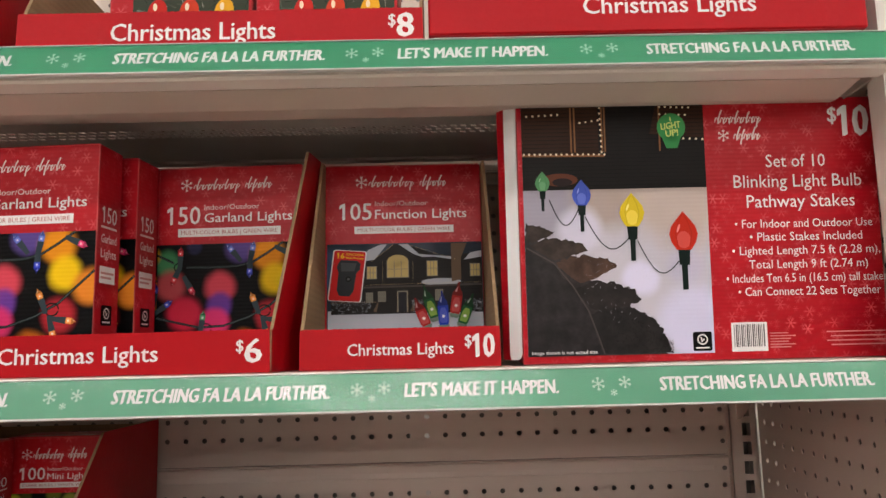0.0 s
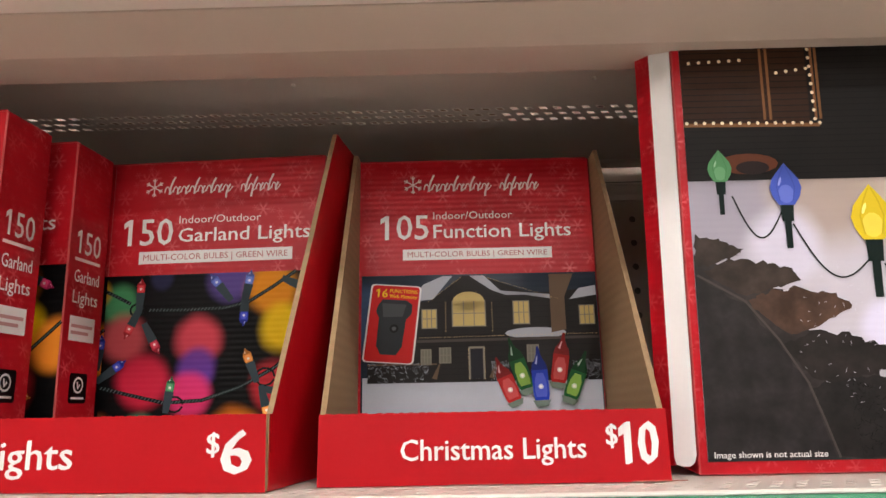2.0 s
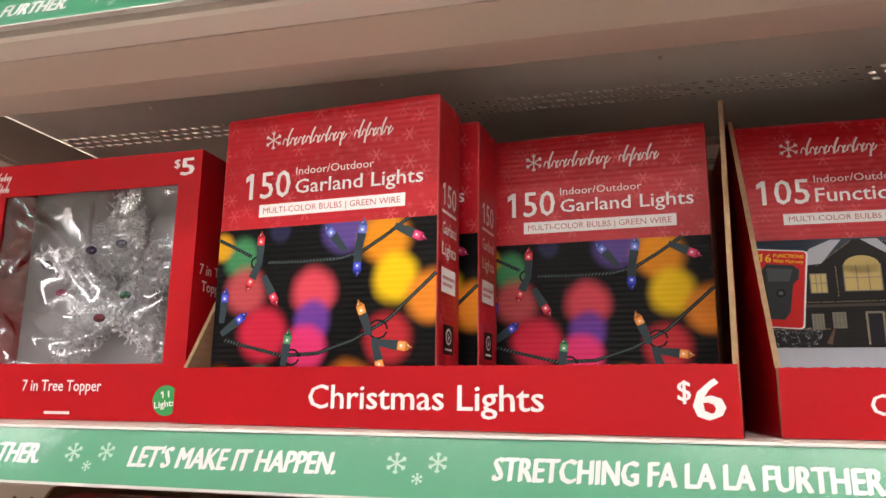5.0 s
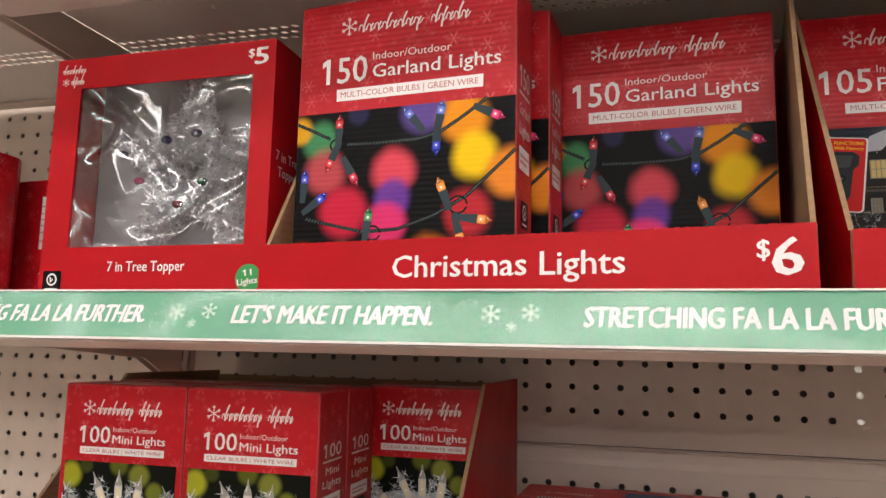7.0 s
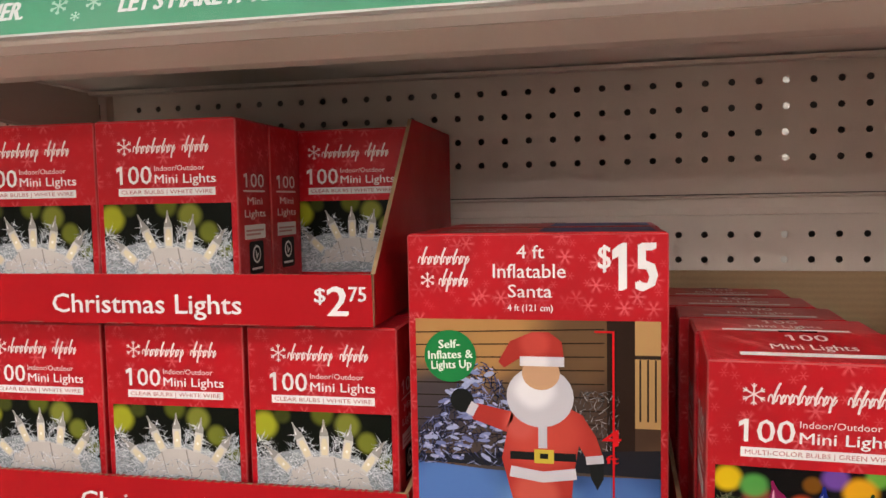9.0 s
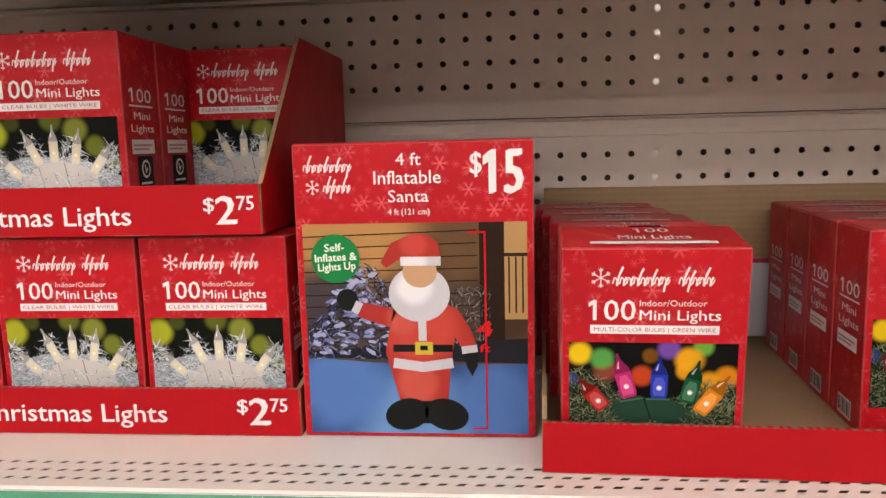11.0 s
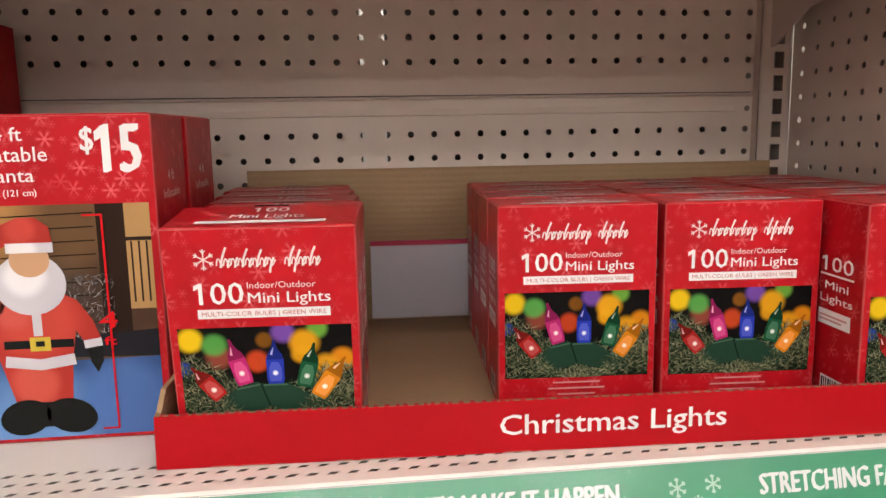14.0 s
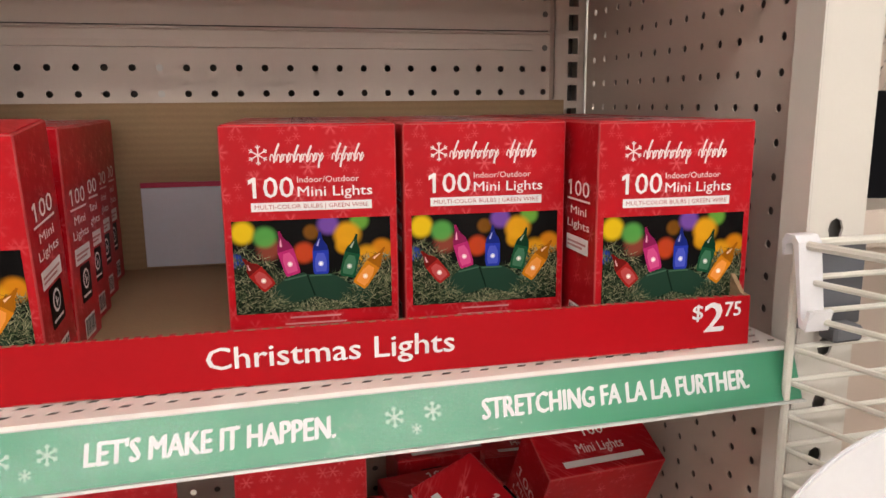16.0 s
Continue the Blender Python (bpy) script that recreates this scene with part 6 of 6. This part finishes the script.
# ---- things on the top shelf ----
tray("display_tray", pose(-0.372, 0.640, TOP + LIFT), 0.370, 0.30, 0.0375, 0.12, 0.05, "red display tray of larger lights on the top shelf",
     ([("Christmas Lights", 0.0854, 0.235, 0.0100, 0.0165)], ("8", "", 0.338, 0.3625, 0.0100, 0.0225)))
tray("display_tray", pose(-0.790, 0.643, TOP + LIFT), 0.380, 0.21, 0.0375, 0.12, 0.05, "red display tray of larger lights on the top shelf",
     ([("Christmas Lights", 0.0715, 0.219, 0.0105, 0.0155)], ("8", "", 0.345, 0.372, 0.009, 0.0225)))
for k, x in enumerate((-0.298, -0.160)):
    ob = thing("light_set_box", pose(x, 0.662, TOP + TRAY_IN), "red carton of large bulb lights on the top shelf", "box", "large bulb boxes")
    carton_body(ob, 0.134, 0.09, 0.15, RED)
    q = Sheet()
    q.level = 2
    q.rect(0.022, 0.004, 0.131, 0.085, ink((0.07, 0.09, 0.06)))
    needles(q, random.Random(40 + k), 0.022, 0.004, 0.131, 0.085, 160, [(0.03, 0.05, 0.025), (0.14, 0.15, 0.11), (0.3, 0.3, 0.27)], 0.009, 3, 360)
    for bx, tone in ((0.045, (0.5, 0.02, 0.015)), (0.075, (0.6, 0.05, 0.02)), (0.108, (0.75, 0.38, 0.02))):
        q.oval(bx, 0.044, 0.009, 0.013, ink(tone), 8, 16, -12)
        q.oval(bx - 0.002, 0.049, 0.002, 0.004, ink((0.85, 0.7, 0.5)), 9, 10)
    write(q, "25", 0.004, 0.018, 0.030, 0.012, WHITE, 0.01)
    q.put("picture", ob, "printed picture of large coloured bulbs")
top_box = thing("display_tray", pose(0.003, 0.6385, TOP + LIFT), "wide red display carton on the top shelf", "tray")
part("carton", block(0, 0, 0.010, 0.405, 0.215, 0.125, 0.0015), RED_TRAY, top_box)
part("tray_base", block(0.004, 0.006, 0.0, 0.401, 0.213, 0.010, 0.0005), WHITE_BOARD, top_box)
ttx = Sheet()
ttx.level = 2
write(ttx, "Christmas Lights", 0.142, 0.302, 0.0275, 0.0160, WHITE, 0.016)
ttx.put("lettering", top_box, "white printed tray lettering")

# ---- things on the bottom shelf ----
lying = mini_box(pose(0.292, 0.838, FOOT + 0.072, 27, 0, 4), True, False, (True, True), "red carton of mini lights leaning forward on others")
for x, y, yaw in ((0.180, 0.86, 6), (0.055, 0.84, -6), (-0.070, 0.83, 4), (-0.2, 0.84, 0)):
    copy_thing(fronts, pose(x, y, FOOT + LIFT, 0, 0, yaw))
for x, y, yaw in ((0.20, 0.945, 2), (0.29, 0.93, -3), (0.05, 0.93, 4)):
    copy_thing(plain, pose(x, y, FOOT + LIFT, 0, 0, yaw))
copy_thing(lying, pose(0.208, 0.80, FOOT + 0.085, 18, 12, -72))
copy_thing(plain, pose(0.04, 0.855, FOOT + 0.1485, 0, 0, -4))
copy_thing(plain, pose(-0.12, 0.855, FOOT + 0.1485, 0, 0, 12))


# ---- wire basket hung on the front post ----
basket = thing("wire_basket", pose(0, 0, 0), "white coated wire basket hooked on the post", "basket")
BX0, BX1, BYB, BYF, BZ = 0.405, 0.80, 0.636, 0.515, 1.1225


def wire_run(name, pts, r):
    bm = bmesh.new()
    for a, b in zip(pts, pts[1:]):
        rod(bm, a, b, r)
    for p in pts[1:-1]:
        bmesh.ops.create_uvsphere(bm, u_segments=8, v_segments=6, radius=r, matrix=Matrix.Translation(p))
    return part(name, bm, WIRE_WHITE, basket)


wire_run("top_rim", [(BX1, BYB, BZ), (BX0, BYB, BZ), (BX0 + 0.035, BYF, BZ), (BX1, BYF, BZ)], 0.0030)
for k in range(1, 10):
    zz = BZ - 0.0235 * k
    wire_run("cross_wire", [(BX1, BYB + 0.002, zz), (BX0 + 0.002, BYB + 0.002, zz), (BX0 + 0.036, BYF + 0.001, zz), (BX1, BYF + 0.001, zz)], 0.0021)
for x, y in ((BX0 - 0.001, BYB - 0.002), (BX0 + 0.034, BYF - 0.002), (BX0 + 0.15, BYF - 0.002), (BX0 + 0.15, BYB - 0.002), (BX0 + 0.30, BYF - 0.002)):
    wire_run("upright_wire", [(x, y, BZ), (x, y, BZ - 0.235)], 0.0029)
for k in range(6):
    wire_run("floor_wire", [(BX0 + 0.04 + 0.06 * k, BYF, BZ - 0.2345), (BX0 + 0.03 + 0.06 * k, BYB, BZ - 0.2345)], 0.0017)
plate = part("hook_plate", block(0.417, 0.6445, 1.062, 0.469, 0.6495, 1.122, 0.0015), GREY_PLASTIC, basket, "dark grey hook plate")
part("hook", block(0.434, 0.628, 1.055, 0.457, 0.6445, 1.066, 0.002), GREY_PLASTIC, plate)
clip = part("label_clip", prism([(0.628, 1.125), (0.632, 1.129), (0.640, 1.129), (0.643, 1.124), (0.6415, 1.115), (0.640, 1.115), (0.6395, 1.122), (0.634, 1.124), (0.6315, 1.120), (0.622, 1.072), (0.616, 1.070), (0.613, 1.083), (0.6155, 1.084), (0.618, 1.0755), (0.6205, 1.077)], "x", 0.399, 0.4165), WHITE_PLASTIC, basket, "white plastic label clip")
# unidentified round shape, placed to fit the camera's view and attached to the basket
disc_part = part("round_disc", bmesh.new(), WHITE_PLASTIC, basket, "round white plastic disc")
bm = bmesh.new()
bmesh.ops.create_cone(bm, cap_ends=True, segments=64, radius1=0.096, radius2=0.096, depth=0.003, matrix=pose(0.374, 0.507, 0.966, 90))
bmesh.ops.bevel(bm, geom=[e for e in bm.edges if len(e.link_faces) == 2 and e.calc_face_angle() > 1], offset=0.001, segments=2, affect="EDGES")
bm.to_mesh(disc_part.data)
bm.free()
for x, y, zz, r in ((0.52, 0.57, 0.905, 0.022), (0.565, 0.575, 0.912, 0.028), (0.62, 0.56, 0.91, 0.026)):
    ball = thing("ornament_ball", pose(x, y, zz), "white glossy ornament in the wire basket", "ornament", "white ornaments")
    bm = bmesh.new()
    bmesh.ops.create_uvsphere(bm, u_segments=20, v_segments=12, radius=r)
    for f in bm.faces:
        f.smooth = True
    part("ball", bm, WHITE_PLASTIC, ball)
    part("cap", rod(bmesh.new(), (0, 0, r - 0.001), (0, 0, r + 0.006), 0.005, 12), GREY_PLASTIC, ball)

# next run of shelves, seen past the post
next_run = thing("neighbour_shelving", pose(0, 0, 0), "beige shelving of the next run past the post", "shelving", kind="structure")
part("back_panel", block(0.48, 1.05, 0.05, 2.0, 1.06, 2.1), BEIGE, next_run)
for zz in (0.70, 1.13, 1.56):
    part("deck", block(0.48, 0.70, zz - 0.03, 2.0, 1.05, zz, 0.002), BEIGE, next_run)
pot = thing("potted_tree", pose(0.60, 0.80, 1.13), "small flocked tree in a dark pot", "plant")
bm = bmesh.new()
bmesh.ops.create_cone(bm, cap_ends=True, segments=24, radius1=0.045, radius2=0.058, depth=0.09, matrix=pose(0, 0, 0.045))
part("pot", bm, ink((0.015, 0.016, 0.02)), pot)
verts, faces = [], []
rnd = random.Random(77)
for _ in range(1600):
    hgt = rnd.random() ** 0.9
    r = 0.085 * (1 - hgt) + 0.008
    a = rnd.uniform(0, 2 * math.pi)
    c = Vector((r * math.cos(a) * rnd.random() ** 0.4, r * math.sin(a) * rnd.random() ** 0.4, 0.085 + 0.22 * hgt))
    d = Vector((math.cos(a), math.sin(a), rnd.uniform(-0.5, 0.7))).normalized() * rnd.uniform(0.008, 0.018)
    e = d.cross(Vector((0.3, 0.2, 1))).normalized() * 0.0007
    n = len(verts)
    verts += [tuple(c - e), tuple(c + e), tuple(c + d)]
    faces.append((n, n + 1, n + 2))
me = bpy.data.meshes.new("needles")
me.from_pydata(verts, [], faces)
tagged(hang("needles", me, surface("flocked_needles", (0.10, 0.13, 0.11), 0.7, blotch=(30, 0.2)), pot), kind="stuff")
redbox = thing("light_set_box", pose(0.56, 0.74, 1.56), "red carton on the next run of shelves", "box")
carton_body(redbox, 0.2, 0.1, 0.12, RED)
